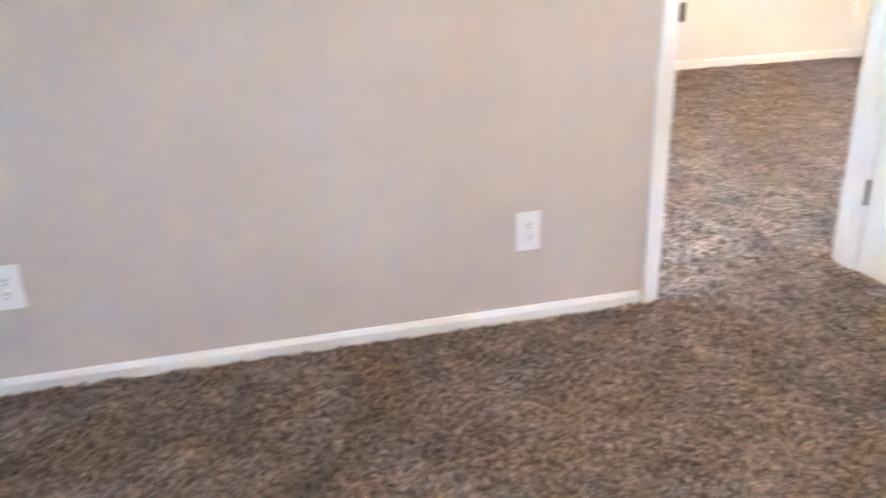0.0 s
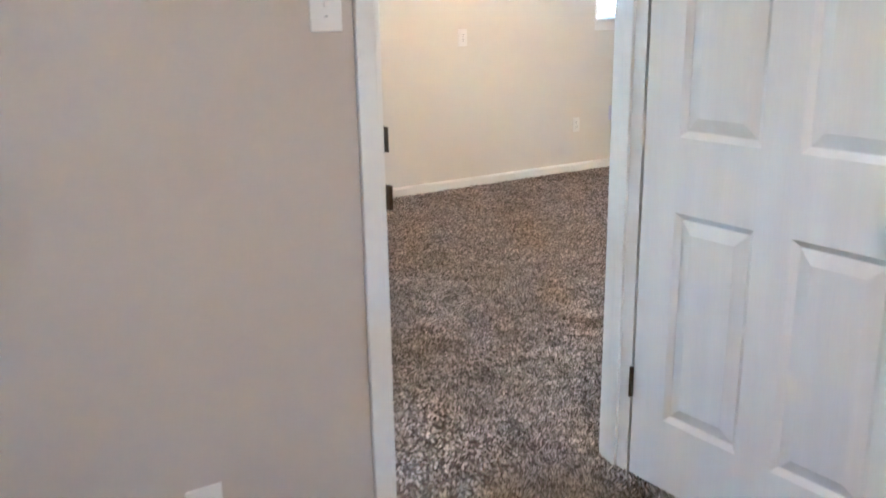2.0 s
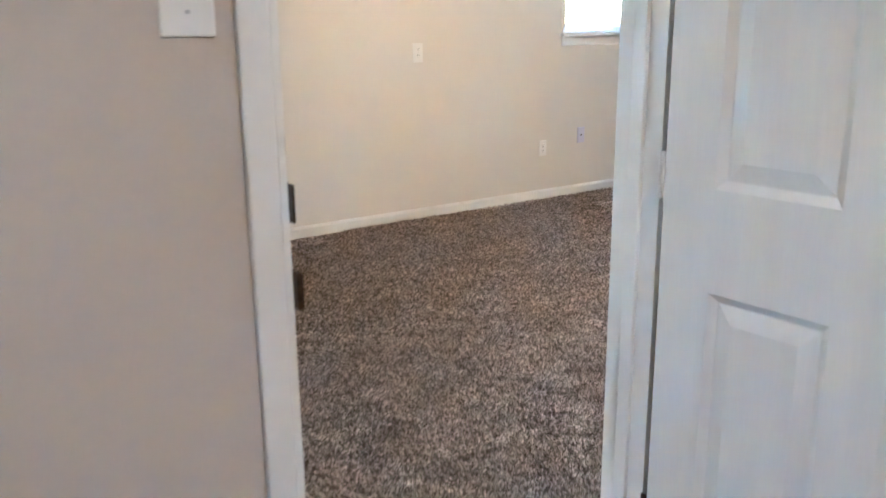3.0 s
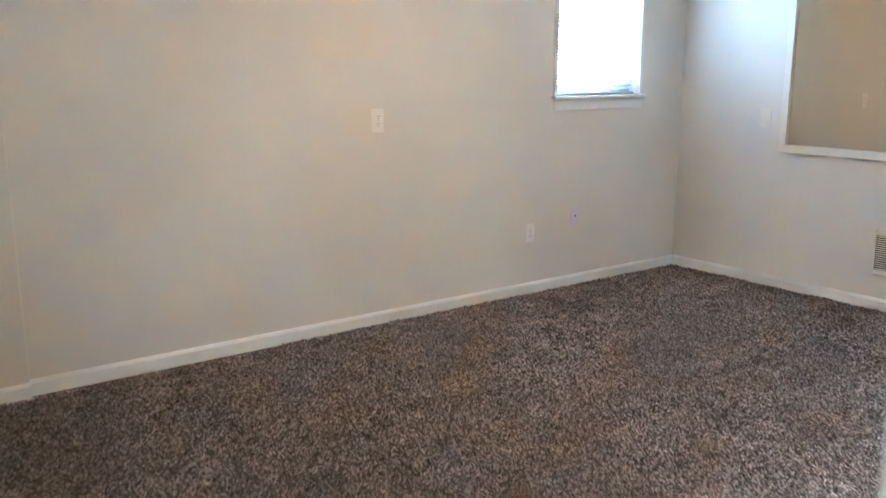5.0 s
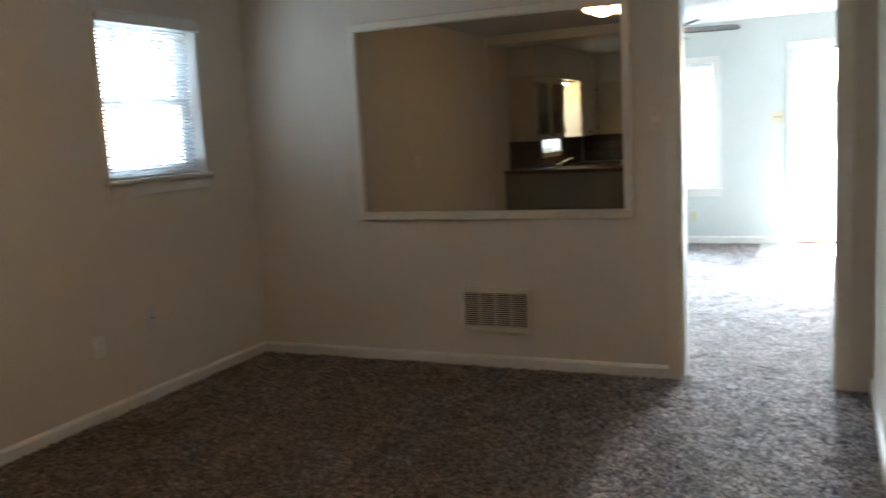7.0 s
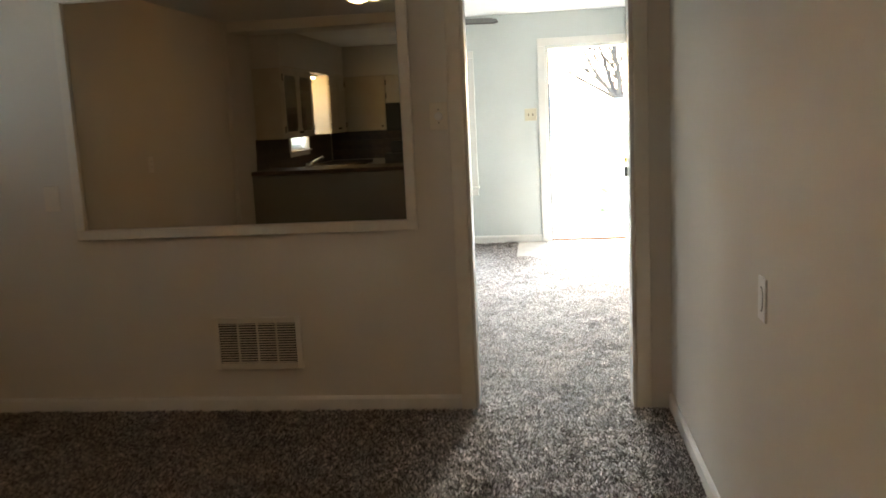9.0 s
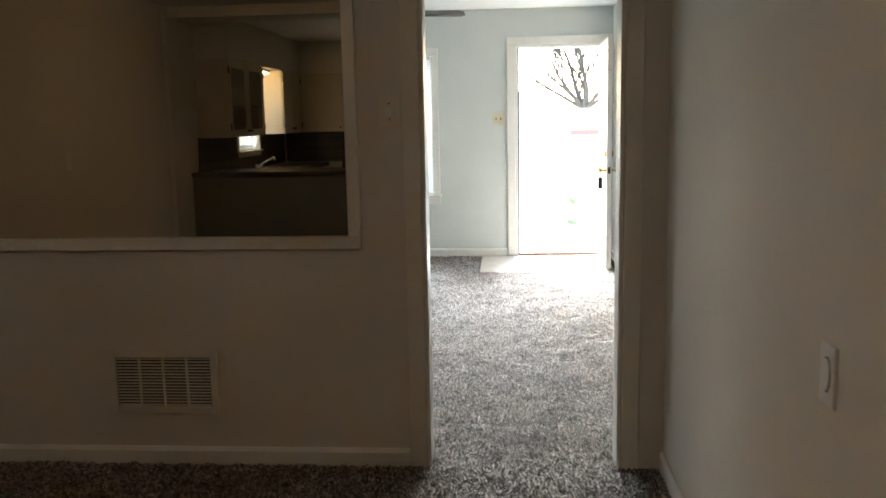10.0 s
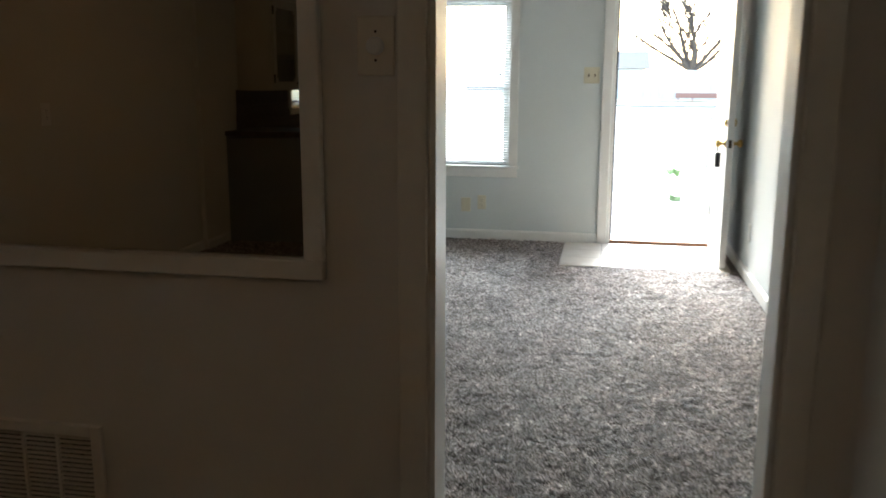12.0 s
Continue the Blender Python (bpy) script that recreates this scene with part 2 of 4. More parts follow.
def wall(name, axis, c0, c1, a0, a1, z0, z1, holes, mats, label):
    """A wall between c0 and c1 across 'axis', from a0 to a1, with holes (a0, a1, z0, z1) through it. mats: the low face, the high face, the reveals."""
    bm = bmesh.new()
    us = sorted({a0, a1, *(h[0] for h in holes), *(h[1] for h in holes)})
    ws = sorted({z0, z1, *(h[2] for h in holes), *(h[3] for h in holes)})

    def solid(i, j):
        if not (0 <= i < len(us) - 1 and 0 <= j < len(ws) - 1):
            return False
        u, w = (us[i] + us[i + 1]) / 2, (ws[j] + ws[j + 1]) / 2
        return not any(h[0] < u < h[1] and h[2] < w < h[3] for h in holes)

    def p(c, u, w):
        return bm.verts.new((c, u, w) if axis == "x" else (u, c, w))

    def quad(*v, m=0):
        bm.faces.new([p(*q) for q in v]).material_index = m

    for i in range(len(us) - 1):
        for j in range(len(ws) - 1):
            if not solid(i, j):
                continue
            u0, u1, w0, w1 = us[i], us[i + 1], ws[j], ws[j + 1]
            quad((c0, u0, w0), (c0, u1, w0), (c0, u1, w1), (c0, u0, w1), m=0)
            quad((c1, u0, w0), (c1, u1, w0), (c1, u1, w1), (c1, u0, w1), m=1)
            if not solid(i - 1, j):
                quad((c0, u0, w0), (c1, u0, w0), (c1, u0, w1), (c0, u0, w1), m=2)
            if not solid(i + 1, j):
                quad((c0, u1, w0), (c1, u1, w0), (c1, u1, w1), (c0, u1, w1), m=2)
            if not solid(i, j - 1):
                quad((c0, u0, w0), (c1, u0, w0), (c1, u1, w0), (c0, u1, w0), m=2)
            if not solid(i, j + 1):
                quad((c0, u0, w1), (c1, u0, w1), (c1, u1, w1), (c0, u1, w1), m=2)
    bmesh.ops.remove_doubles(bm, verts=bm.verts, dist=0.0001)
    return structure(name, bm, mats, label, "wall")


# ---- plan (metres) ----
CEIL = 2.40
YA0, YA1 = 2.80, 2.92          # wall between the first room and the middle room
XP0, XP1 = 6.83, 6.95          # wall with the mirror
YN = 6.56                      # north wall, inner face
XF = 12.04                     # front wall, inner face
YL = 2.50                      # south wall of the living room
KX0, KX1 = -1.55, 2.08         # kitchen end wall, face of the peninsula
YK = 5.20                      # north wall of the living room
D1 = (1.620, 2.424, 0.0, 2.04)           # first doorway
D2 = (3.086, 3.838, 0.0, 2.04)             # doorway to the living room
MR = (4.13, 5.715, 0.935, 2.01)          # wall mirror
FD = (2.565, 3.43, 0.0, 2.05)            # front door
W1 = (5.612, 6.365, 1.235, 2.10)         # middle room window
W2 = (4.25, 5.00, 0.625, 1.975)           # living room window
W3 = (-0.32, 0.48, 1.045, 1.95)         # kitchen window
W5 = (8.3, 9.5, 0.95, 1.95)              # unseen living room side window added to brighten it, beside the walk
W4 = (0.2, 0.8, 1.2, 1.9)                # unseen first room window, place assumed for its daylight, behind the walk

# ---- floor, walls, ceiling ----
structure("floor", boxed(-2.42, XF + 0.16, -1.62, 6.7, -0.1, 0.0), CARPET, "heathered brown frieze carpet, wall to wall", "carpet")
structure("floor_kitchen", boxed(KX0, 1.48, 4.4, YN, 0.003, 0.007), VINYL, "plain kitchen vinyl flooring", "floor")
structure("ceiling", boxed(-2.42, XF + 0.16, -1.62, 6.7, CEIL, CEIL + 0.15), CEILING, "white textured ceiling", "ceiling")
wall("wall_first_north", "y", YA0, YA1, -2.42, XP0, 0, CEIL, [D1], [WALL_GREIGE, WALL_CREAM, TRIM], "greige painted wall with a doorway, cream behind")
wall("wall_first_east", "x", 2.62, 2.74, -1.5, YA0, 0, CEIL, [], [WALL_GREIGE, WALL_GREIGE, TRIM], "greige painted wall behind the open door")
wall("wall_first_west", "x", -2.42, -2.3, -1.5, YA0, 0, CEIL, [], [WALL_GREIGE, WALL_GREIGE, TRIM], "plain greige painted wall")
wall("wall_first_south", "y", -1.62, -1.5, -2.42, 2.74, 0, CEIL, [W4], [SIDING, WALL_GREIGE, TRIM], "greige painted wall with an unseen, assumed window")
wall("wall_kitchen_west", "x", KX0 - 0.12, KX0, YA1, YN, 0, CEIL, [], [SIDING, WALL_CREAM, TRIM], "cream painted kitchen end wall")
wall("wall_middle_north", "y", YN, YN + 0.14, KX0 - 0.12, XP0 + 0.06, 0, CEIL, [W1, W3], [WALL_CREAM, SIDING, TRIM], "cream painted wall with two small windows")
wall("wall_mirror", "x", XP0, XP1, YL, YN, 0, CEIL, [D2], [WALL_CREAM, WALL_GREY, TRIM], "cream painted wall with a mirror and a doorway")
wall("wall_living_south", "y", YL - 0.12, YL, XP1, XF, 0, CEIL, [], [SIDING, WALL_GREY, TRIM], "pale grey painted wall beside the front door")
wall("wall_living_north", "y", YK, YK + 0.12, XP1, XF, 0, CEIL, [W5], [WALL_GREY, SIDING, TRIM], "pale grey painted wall")
wall("wall_front", "x", XF, XF + 0.16, YL - 0.12, YK + 0.12, 0, CEIL, [FD, W2], [WALL_GREY, SIDING, TRIM], "pale grey painted front wall with door and window")
structure("beam", boxed(2.02, 2.46, YA1 + 0.001, YN - 0.041, 2.30, CEIL - 0.001, bevel=0.006), WALL_CREAM, "painted header beam between kitchen and room", "beam")
structure("pilaster", boxed(2.02, 2.50, YN - 0.04, YN - 0.0005, 0, CEIL - 0.001, bevel=0.004), WALL_CREAM, "shallow painted pilaster under the beam", "pilaster")


def tuft_material():
    m = CARPET.copy()
    m.name = "carpet_yarn"
    n, l = m.node_tree.nodes, m.node_tree.links
    geo = n.new("ShaderNodeNewGeometry")
    ramp = [q for q in n if q.bl_idname == "ShaderNodeValToRGB"][0]
    l.new(geo.outputs["Random Per Island"], ramp.inputs[0])
    tones = ramp.color_ramp.elements
    tones[0].color, tones[1].color, tones[2].color = (0.058, 0.039, 0.031, 1), (0.185, 0.138, 0.112, 1), (0.48, 0.40, 0.345, 1)
    for q in [q for q in n if q.bl_idname == "ShaderNodeBump"]:
        n.remove(q)
    thin = n.new("ShaderNodeBsdfTranslucent")
    hsv = [q for q in n if q.bl_idname == "ShaderNodeHueSaturation"][0]
    pale = n.new("ShaderNodeHueSaturation")
    pale.inputs["Value"].default_value, pale.inputs["Saturation"].default_value = 3.5, 0.34
    l.new(hsv.outputs[0], pale.inputs["Color"])
    l.new(pale.outputs[0], thin.inputs[0])
    both = n.new("ShaderNodeMixShader")
    both.inputs[0].default_value = 0.42
    l.new(n["Principled BSDF"].outputs[0], both.inputs[1])
    l.new(thin.outputs[0], both.inputs[2])
    l.new(both.outputs[0], n["Material Output"].inputs[0])
    return m


def lumps(rng, px, py, size):
    """Smooth random values from 0 to 1 with bumps of the given size."""
    u, w = (px - px.min()) / size, (py - py.min()) / size
    g = rng.random((int(u.max()) + 2, int(w.max()) + 2))
    i, j = u.astype(int), w.astype(int)
    f, h = u - i, w - j
    f, h = f * f * (3 - 2 * f), h * h * (3 - 2 * h)
    return (g[i, j] * (1 - f) + g[i + 1, j] * f) * (1 - h) + (g[i, j + 1] * (1 - f) + g[i + 1, j + 1] * f) * h


def carpet_tufts(x0, x1, y0, y1, pitch=0.0078):
    """Leaning yarn tips over a stretch of the carpet, as one mesh."""
    rng = np.random.default_rng(5)
    gx, gy = np.meshgrid(np.arange(x0, x1, pitch), np.arange(y0, y1, pitch))
    n = gx.size
    px = gx.ravel() + rng.uniform(-0.45, 0.45, n) * pitch
    py = gy.ravel() + rng.uniform(-0.45, 0.45, n) * pitch
    brush = np.sin(px * 7.3 + 2.1 * np.sin(py * 5.1)) + np.sin(py * 9.7 + 1.7 * np.sin(px * 6.3 + 1)) + 0.7 * np.sin(px * 21 + py * 17)
    clump, swirl = lumps(rng, px, py, 0.021), lumps(rng, px, py, 0.034)
    ang = brush * 0.6 + 5.0 * swirl + rng.uniform(-1.1, 1.1, n)
    lean = 0.006 + 0.004 * rng.random(n)
    high = (0.004 + 0.011 * clump + 0.003 * rng.random(n)) * (1 + 0.07 * brush)
    rad = pitch * (0.42 + 0.22 * rng.random(n))
    turn = rng.uniform(0, 6.28, n)
    v = np.zeros((n, 8, 3))
    for k in range(2):
        cx, cy = np.cos(turn + k * 1.45), np.sin(turn + k * 1.45)
        for q, (side, tip) in enumerate(((-1, 0), (1, 0), (0.55, 1), (-0.55, 1))):
            v[:, k * 4 + q, 0] = px + side * rad * cx + tip * lean * np.cos(ang)
            v[:, k * 4 + q, 1] = py + side * rad * cy + tip * lean * np.sin(ang)
            v[:, k * 4 + q, 2] = tip * high - 0.001
    me = bpy.data.meshes.new("carpet_tufts")
    me.vertices.add(n * 8)
    me.vertices.foreach_set("co", v.ravel())
    me.loops.add(n * 8)
    me.loops.foreach_set("vertex_index", np.arange(n * 8, dtype=np.int32))
    me.polygons.add(n * 2)
    me.polygons.foreach_set("loop_start", np.arange(0, n * 8, 4, dtype=np.int32))
    me.update(calc_edges=True)
    me.materials.append(YARN)
    return tagged(new("carpet_tufts", me), "heathered brown carpet yarn tips", "carpet", kind="stuff")


YARN = tuft_material()
carpet_tufts(-0.6, 2.6, 1.05, 2.78, 0.0068)
carpet_tufts(D1[0] + 0.013, D1[1] - 0.013, 2.78, 2.94, 0.0068)
carpet_tufts(2.15, 3.7, 2.94, 4.7, 0.0066)
carpet_tufts(2.15, 3.7, 4.7, 6.51, 0.0095)
carpet_tufts(3.7, 6.81, 2.94, 6.54, 0.0092)
carpet_tufts(1.3, 2.15, 2.94, 4.5, 0.0115)
carpet_tufts(6.81, 6.97, D2[0] + 0.013, D2[1] - 0.013)
carpet_tufts(6.97, 9.3, 2.53, 4.5, 0.0062)
carpet_tufts(6.97, 9.3, 4.5, 5.17, 0.0092)
carpet_tufts(9.3, 11.09, 2.53, 5.17, 0.0080)
carpet_tufts(11.09, 12.02, 3.79, 5.17, 0.0095)

# ---- trim ----
def baseboard(name, axis, c, side, a0, a1, h=0.075, t=0.014):
    """A board against the face at c; side: which way it stands proud."""
    bm = bmesh.new()
    prof = [(0, 0), (t, 0), (t, h - 0.016), (t * 0.45, h - 0.003), (0, h)]
    rings = []
    for a in (a0, a1):
        ring = []
        for d, z in prof:
            q = c + side * d
            ring.append(bm.verts.new((q, a, z) if axis == "x" else (a, q, z)))
        rings.append(ring)
    n = len(prof)
    for i in range(n):
        bm.faces.new((rings[0][i], rings[0][(i + 1) % n], rings[1][(i + 1) % n], rings[1][i]))
    bm.faces.new(rings[0])
    bm.faces.new(rings[1][::-1])
    return structure(name, bm, TRIM, "white painted baseboard along the carpet", "baseboard")


baseboard("baseboard", "y", YA0, -1, -2.3, 1.56, 0.050)
baseboard("baseboard", "y", YA0, -1, 2.50, 2.62)
baseboard("baseboard", "x", 2.62, -1, -1.5, YA0 - 0.014)
baseboard("baseboard", "x", -2.3, 1, -1.5, YA0 - 0.014)
baseboard("baseboard", "y", YA1, 1, 2.50, XP0)
baseboard("baseboard", "y", YA1, 1, KX0, 1.54)
baseboard("baseboard", "y", YN - 0.04, -1, 2.11, 2.50)
baseboard("baseboard", "y", YN, -1, 2.50, XP0)
baseboard("baseboard", "x", XP0, -1, 3.911, YN - 0.014)
baseboard("baseboard", "x", XP1, 1, 3.912, YK - 0.014)
baseboard("baseboard", "y", YK, -1, XP1, XF - 0.014)
baseboard("baseboard", "x", XF, -1, 3.522, YK, 0.085)
baseboard("baseboard", "y", YL, 1, XP1, XF - 0.07, 0.085)


def casing(name, axis, c, side, hole, wide, t=0.016, sill=False, gap=0.006, label="white painted door casing", paint=None):
    """Boards round a hole: two uprights and a head, and a bottom board where sill is set; each a part."""
    a0, a1, z0, z1 = hole
    th = thing(name, pose(0, 0, 0), label, "trim", kind="structure")
    lo, hi = min(c, c + side * t), max(c, c + side * t)

    def board(n, u0, u1, w0, w1):
        bm = boxed(lo, hi, u0, u1, w0, w1, bevel=0.004) if axis == "x" else boxed(u0, u1, lo, hi, w0, w1, bevel=0.004)
        part(n, bm, paint or TRIM, th)

    base = z0 - (wide - gap) if sill else z0
    board("upright", a0 - wide, a0 - gap, base if not sill else z0 - gap, z1 + gap)
    board("upright", a1 + gap, a1 + wide, base if not sill else z0 - gap, z1 + gap)
    board("head", a0 - wide, a1 + wide, z1 + gap + 0.0005, z1 + wide)
    if sill:
        board("bottom_rail", a0 - wide, a1 + wide, z0 - wide, z0 - gap - 0.0005)
    return th


casing("casing_1", "y", YA0, -1, D1, 0.052)
casing("casing_2", "y", YA1, 1, D1, 0.068)
casing("casing_3", "x", XP0, -1, D2, 0.072, t=0.010, label="cream painted door casing", paint=PAINTED)
casing("casing_4", "x", XP1, 1, D2, 0.072)
casing("casing_5", "x", XP0, -1, MR, 0.05, t=0.027, sill=True, gap=0.004, label="cream painted trim round the wall mirror", paint=PAINTED)
mirror = thing("wall_mirror", pose(XP0, (MR[0] + MR[1]) / 2, MR[2]), "large rectangular mirror set in the cream wall", "mirror")
part("mirror_glass", boxed(-0.007, -0.001, -(MR[1] - MR[0]) / 2 + 0.001, (MR[1] - MR[0]) / 2 - 0.001, 0.001, MR[3] - MR[2] - 0.001), MIRROR, mirror)
casing("casing_7", "x", XF, -1, (FD[0], FD[1], 0, FD[3]), 0.085, t=0.018, label="white painted front door casing")


def jamb(name, axis, c0, c1, hole, t=0.018, stop=None, label="white painted door jamb"):
    """A lining of the reveal, with a stop strip on it."""
    a0, a1, z0, z1 = hole
    th = thing(name, pose(0, 0, 0), label, "door frame", kind="structure")

    def b(n, u0, u1, d0, d1, w0, w1):
        part(n, boxed(d0, d1, u0, u1, w0, w1, bevel=0.002) if axis == "x" else boxed(u0, u1, d0, d1, w0, w1, bevel=0.002), TRIM, th)

    b("side_jamb", a0 - 0.001, a0 + t, c0 - 0.002, c1 + 0.002, z0, z1)
    b("side_jamb", a1 - t, a1 + 0.001, c0 - 0.002, c1 + 0.002, z0, z1)
    b("head_jamb", a0 + t, a1 - t, c0 - 0.002, c1 + 0.002, z1 - t, z1 + 0.001)
    if stop:
        b("stop", a0 + t - 0.001, a0 + t + 0.011, *stop, z0, z1 - t)
        b("stop", a1 - t - 0.011, a1 - t + 0.001, *stop, z0, z1 - t)
    return th


jamb("door_frame_1", "y", YA0, YA1, D1, t=0.012, stop=(YA0 + 0.042, YA0 + 0.075))
jamb("door_frame_2", "x", XP0, XP1, D2, t=0.012)
jamb("door_frame_3", "x", XF, XF + 0.16, FD, t=0.02, stop=(XF + 0.05, XF + 0.085))


def strike_plate(z, lip):
    th = thing("strike_plate", pose(D1[0] + 0.0125, YA0 + 0.016, z, 0, 0, 0), "dark bronze strike plate on the door jamb", "strike plate", "strike plates")
    part("plate", boxed(-0.0005, 0.0018, -0.015, 0.018, -0.03, 0.03, bevel=0.0008), BRONZE, th)
    part("latch_hole", boxed(0.0018, 0.0026, -0.006, 0.010, -0.013, 0.013), DARK, th)
    part("lip", boxed(-0.001, lip, -0.0325, -0.0155, -0.028, 0.028, bevel=0.002), BRONZE, th)


strike_plate(0.945, 0.009)
strike_plate(1.075, 0.003)


# ---- six-panel door ----
def panel_door(name, m, width, height, thick, label, knob_z, rows, stile=0.112, mullion=0.10, knob_mat=None, knob_side=(-1, 1), group=""):
    """Hinge edge at the origin, leaf along +x, faces at y=0 and y=thick. Panels are sunk and raised in the leaf."""
    th = thing(name, m, label, "door", group)
    bm = bmesh.new()
    pw = (width - 2 * stile - mullion) / 2
    us = [0, stile, stile + pw, stile + pw + mullion, width - stile, width]
    ws = [0.0]
    for a, b in rows:
        ws += [a, b]
    ws.append(height)
    for face_y, sgn in ((0.0, 1), (thick, -1)):
        for i in range(5):
            for j in range(len(ws) - 1):
                u0, u1, w0, w1 = us[i], us[i + 1], ws[j], ws[j + 1]
                if i in (1, 3) and j % 2 == 1:
                    steps = [(0, 0), (0.003, 0.002), (0.016, 0.012), (0.019, 0.012), (0.052, 0.001)]
                    rings = [[bm.verts.new((x, face_y + sgn * d, z)) for x, z in ((u0 + s, w0 + s), (u1 - s, w0 + s), (u1 - s, w1 - s), (u0 + s, w1 - s))] for s, d in steps]
                    for r0, r1 in zip(rings, rings[1:]):
                        for k in range(4):
                            bm.faces.new((r0[k], r0[(k + 1) % 4], r1[(k + 1) % 4], r1[k]))
                    bm.faces.new(rings[-1])
                else:
                    bm.faces.new([bm.verts.new(q) for q in ((u0, face_y, w0), (u1, face_y, w0), (u1, face_y, w1), (u0, face_y, w1))])
    for x in (0, width):
        bm.faces.new([bm.verts.new(q) for q in ((x, 0, 0), (x, thick, 0), (x, thick, height), (x, 0, height))])
    for z in (0, height):
        bm.faces.new([bm.verts.new(q) for q in ((0, 0, z), (width, 0, z), (width, thick, z), (0, thick, z))])
    bmesh.ops.remove_doubles(bm, verts=bm.verts, dist=0.0002)
    part("leaf", bm, DOOR_WHITE, th)
    prof = [(0.031, 0), (0.033, 0.004), (0.028, 0.009), (0.012, 0.013), (0.011, 0.030), (0.018, 0.036), (0.027, 0.045), (0.0285, 0.055), (0.025, 0.064), (0.014, 0.069), (0.003, 0.070)]
    for s in knob_side:
        mm = Matrix.Translation((width - 0.065, 0 if s < 0 else thick, knob_z)) @ pose(0, 0, 0, 90 if s < 0 else -90)
        part("knob", lathe(bmesh.new(), prof, mm), knob_mat or BRASS, th, "round polished brass knob", smooth=True)
    part("latch_plate", boxed(width - 0.0005, width + 0.0012, thick / 2 - 0.011, thick / 2 + 0.011, knob_z - 0.028, knob_z + 0.028), BRONZE, th)
    for z, hinge_mat in ((0.29, BRONZE), (1.02, DOOR_WHITE), (1.79, DOOR_WHITE)):
        bm = bmesh.new()
        rod(bm, (-0.004, -0.006, z - 0.045), (-0.004, -0.006, z + 0.045), 0.006)
        box(bm, -0.0015, -0.0003, 0.0, thick - 0.004, z - 0.045, z + 0.045)
        part("hinge", bm, hinge_mat, th)
    return th


ROWS6 = [(0.212, 0.81), (1.007, 1.64), (1.74, 1.93)]
panel_door("interior_door", pose(2.402, YA0 - 0.022, 0.016, 0, 0, -86.5), 0.80, 2.015, 0.035,
           "white painted six-panel door standing open on the carpet", 0.93, ROWS6)


# ---- plates ----
def wall_plate(kind, axis, c, side, a, z, w, h, mat_, label, group=""):
    """A cover plate on a wall with its outlets or switches. It stands in a local frame: x along the wall, y out of it, z up."""
    turn = {("y", -1): 180, ("y", 1): 0, ("x", -1): 90, ("x", 1): -90}[(axis, side)]
    m = pose(*((c, a) if axis == "x" else (a, c)), z, 0, 0, turn)
    names = {"outlet": ("wall_outlet", "outlet"), "switch": ("light_switch", "light switch"), "dial": ("dial_control", "control dial"), "blank": ("blank_plate", "wall plate"), "jack": ("wall_jack", "wall jack"), "decora": ("wall_outlet", "outlet"), "double": ("light_switch", "light switch")}
    th = thing(names[kind][0], m, label, names[kind][1], group)
    part("plate", boxed(-w / 2, w / 2, -0.001, 0.006, -h / 2, h / 2, bevel=0.003), mat_, th)
    if kind == "outlet":
        for s in (-1, 1):
            bm = bmesh.new()
            lathe(bm, [(0.0165, 0), (0.0165, 0.0075), (0.015, 0.0085)], Matrix.Translation((0, 0, s * 0.0195)) @ pose(0, 0, 0, -90))
            sock = part("socket", bm, mat_, th)
            for x, hh in ((-0.0064, 0.008), (0.0064, 0.0065)):
                part("slot", boxed(x - 0.0013, x + 0.0013, 0.0084, 0.0089, s * 0.0195 - hh / 2 + 0.004, s * 0.0195 + hh / 2 + 0.004), DARK, sock)
            part("slot", rod(bmesh.new(), (0, 0.0084, s * 0.0195 - 0.008), (0, 0.0089, s * 0.0195 - 0.008), 0.0024), DARK, sock)
        part("screw", rod(bmesh.new(), (0, 0.0058, 0), (0, 0.0072, 0), 0.003), STEEL, th)
    elif kind == "decora":
        for name_, r, y, m_ in (("ring", 0.020, 0.0072, PENINSULA), ("socket", 0.0175, 0.0095, mat_)):
            bm = lathe(bmesh.new(), [(r, 0.005), (r, y - 0.001), (r - 0.001, y)], pose(0, 0, 0, -90))
            bmesh.ops.scale(bm, vec=(1, 1, 1.75), verts=bm.verts)
            part(name_, bm, m_, th)
    elif kind in ("switch", "double"):
        for x in ((0,) if kind == "switch" else (-0.023, 0.023)):
            bm = boxed(x - 0.005, x + 0.005, 0.004, 0.010, -0.012, 0.012, bevel=0.001)
            box(bm, x - 0.004, x + 0.004, 0.006, 0.018, 0.001, 0.009, bevel=0.0015)
            part("toggle", bm, mat_ if kind == "switch" else BRONZE, th)
            for z2 in (-0.03, 0.03):
                part("screw", rod(bmesh.new(), (x, 0.0058, z2), (x, 0.0072, z2), 0.003), STEEL, th)
    elif kind == "dial":
        part("knob", lathe(bmesh.new(), [(0.0195, 0.005), (0.0185, 0.018), (0.016, 0.021)], pose(0, 0, 0, -90)), PLASTIC, th, "round white plastic dial knob", smooth=False)
        for z2 in (-0.03, 0.03):
            part("screw", rod(bmesh.new(), (0, 0.0055, z2), (0, 0.0072, z2), 0.003), BRONZE, th)
    elif kind == "jack":
        part("jack_hole", boxed(-0.006, 0.006, 0.0055, 0.0068, -0.006, 0.006), DARK, th)
        part("screw", rod(bmesh.new(), (0, 0.0058, -0.035), (0, 0.0072, -0.035), 0.003), STEEL, th)
    return th


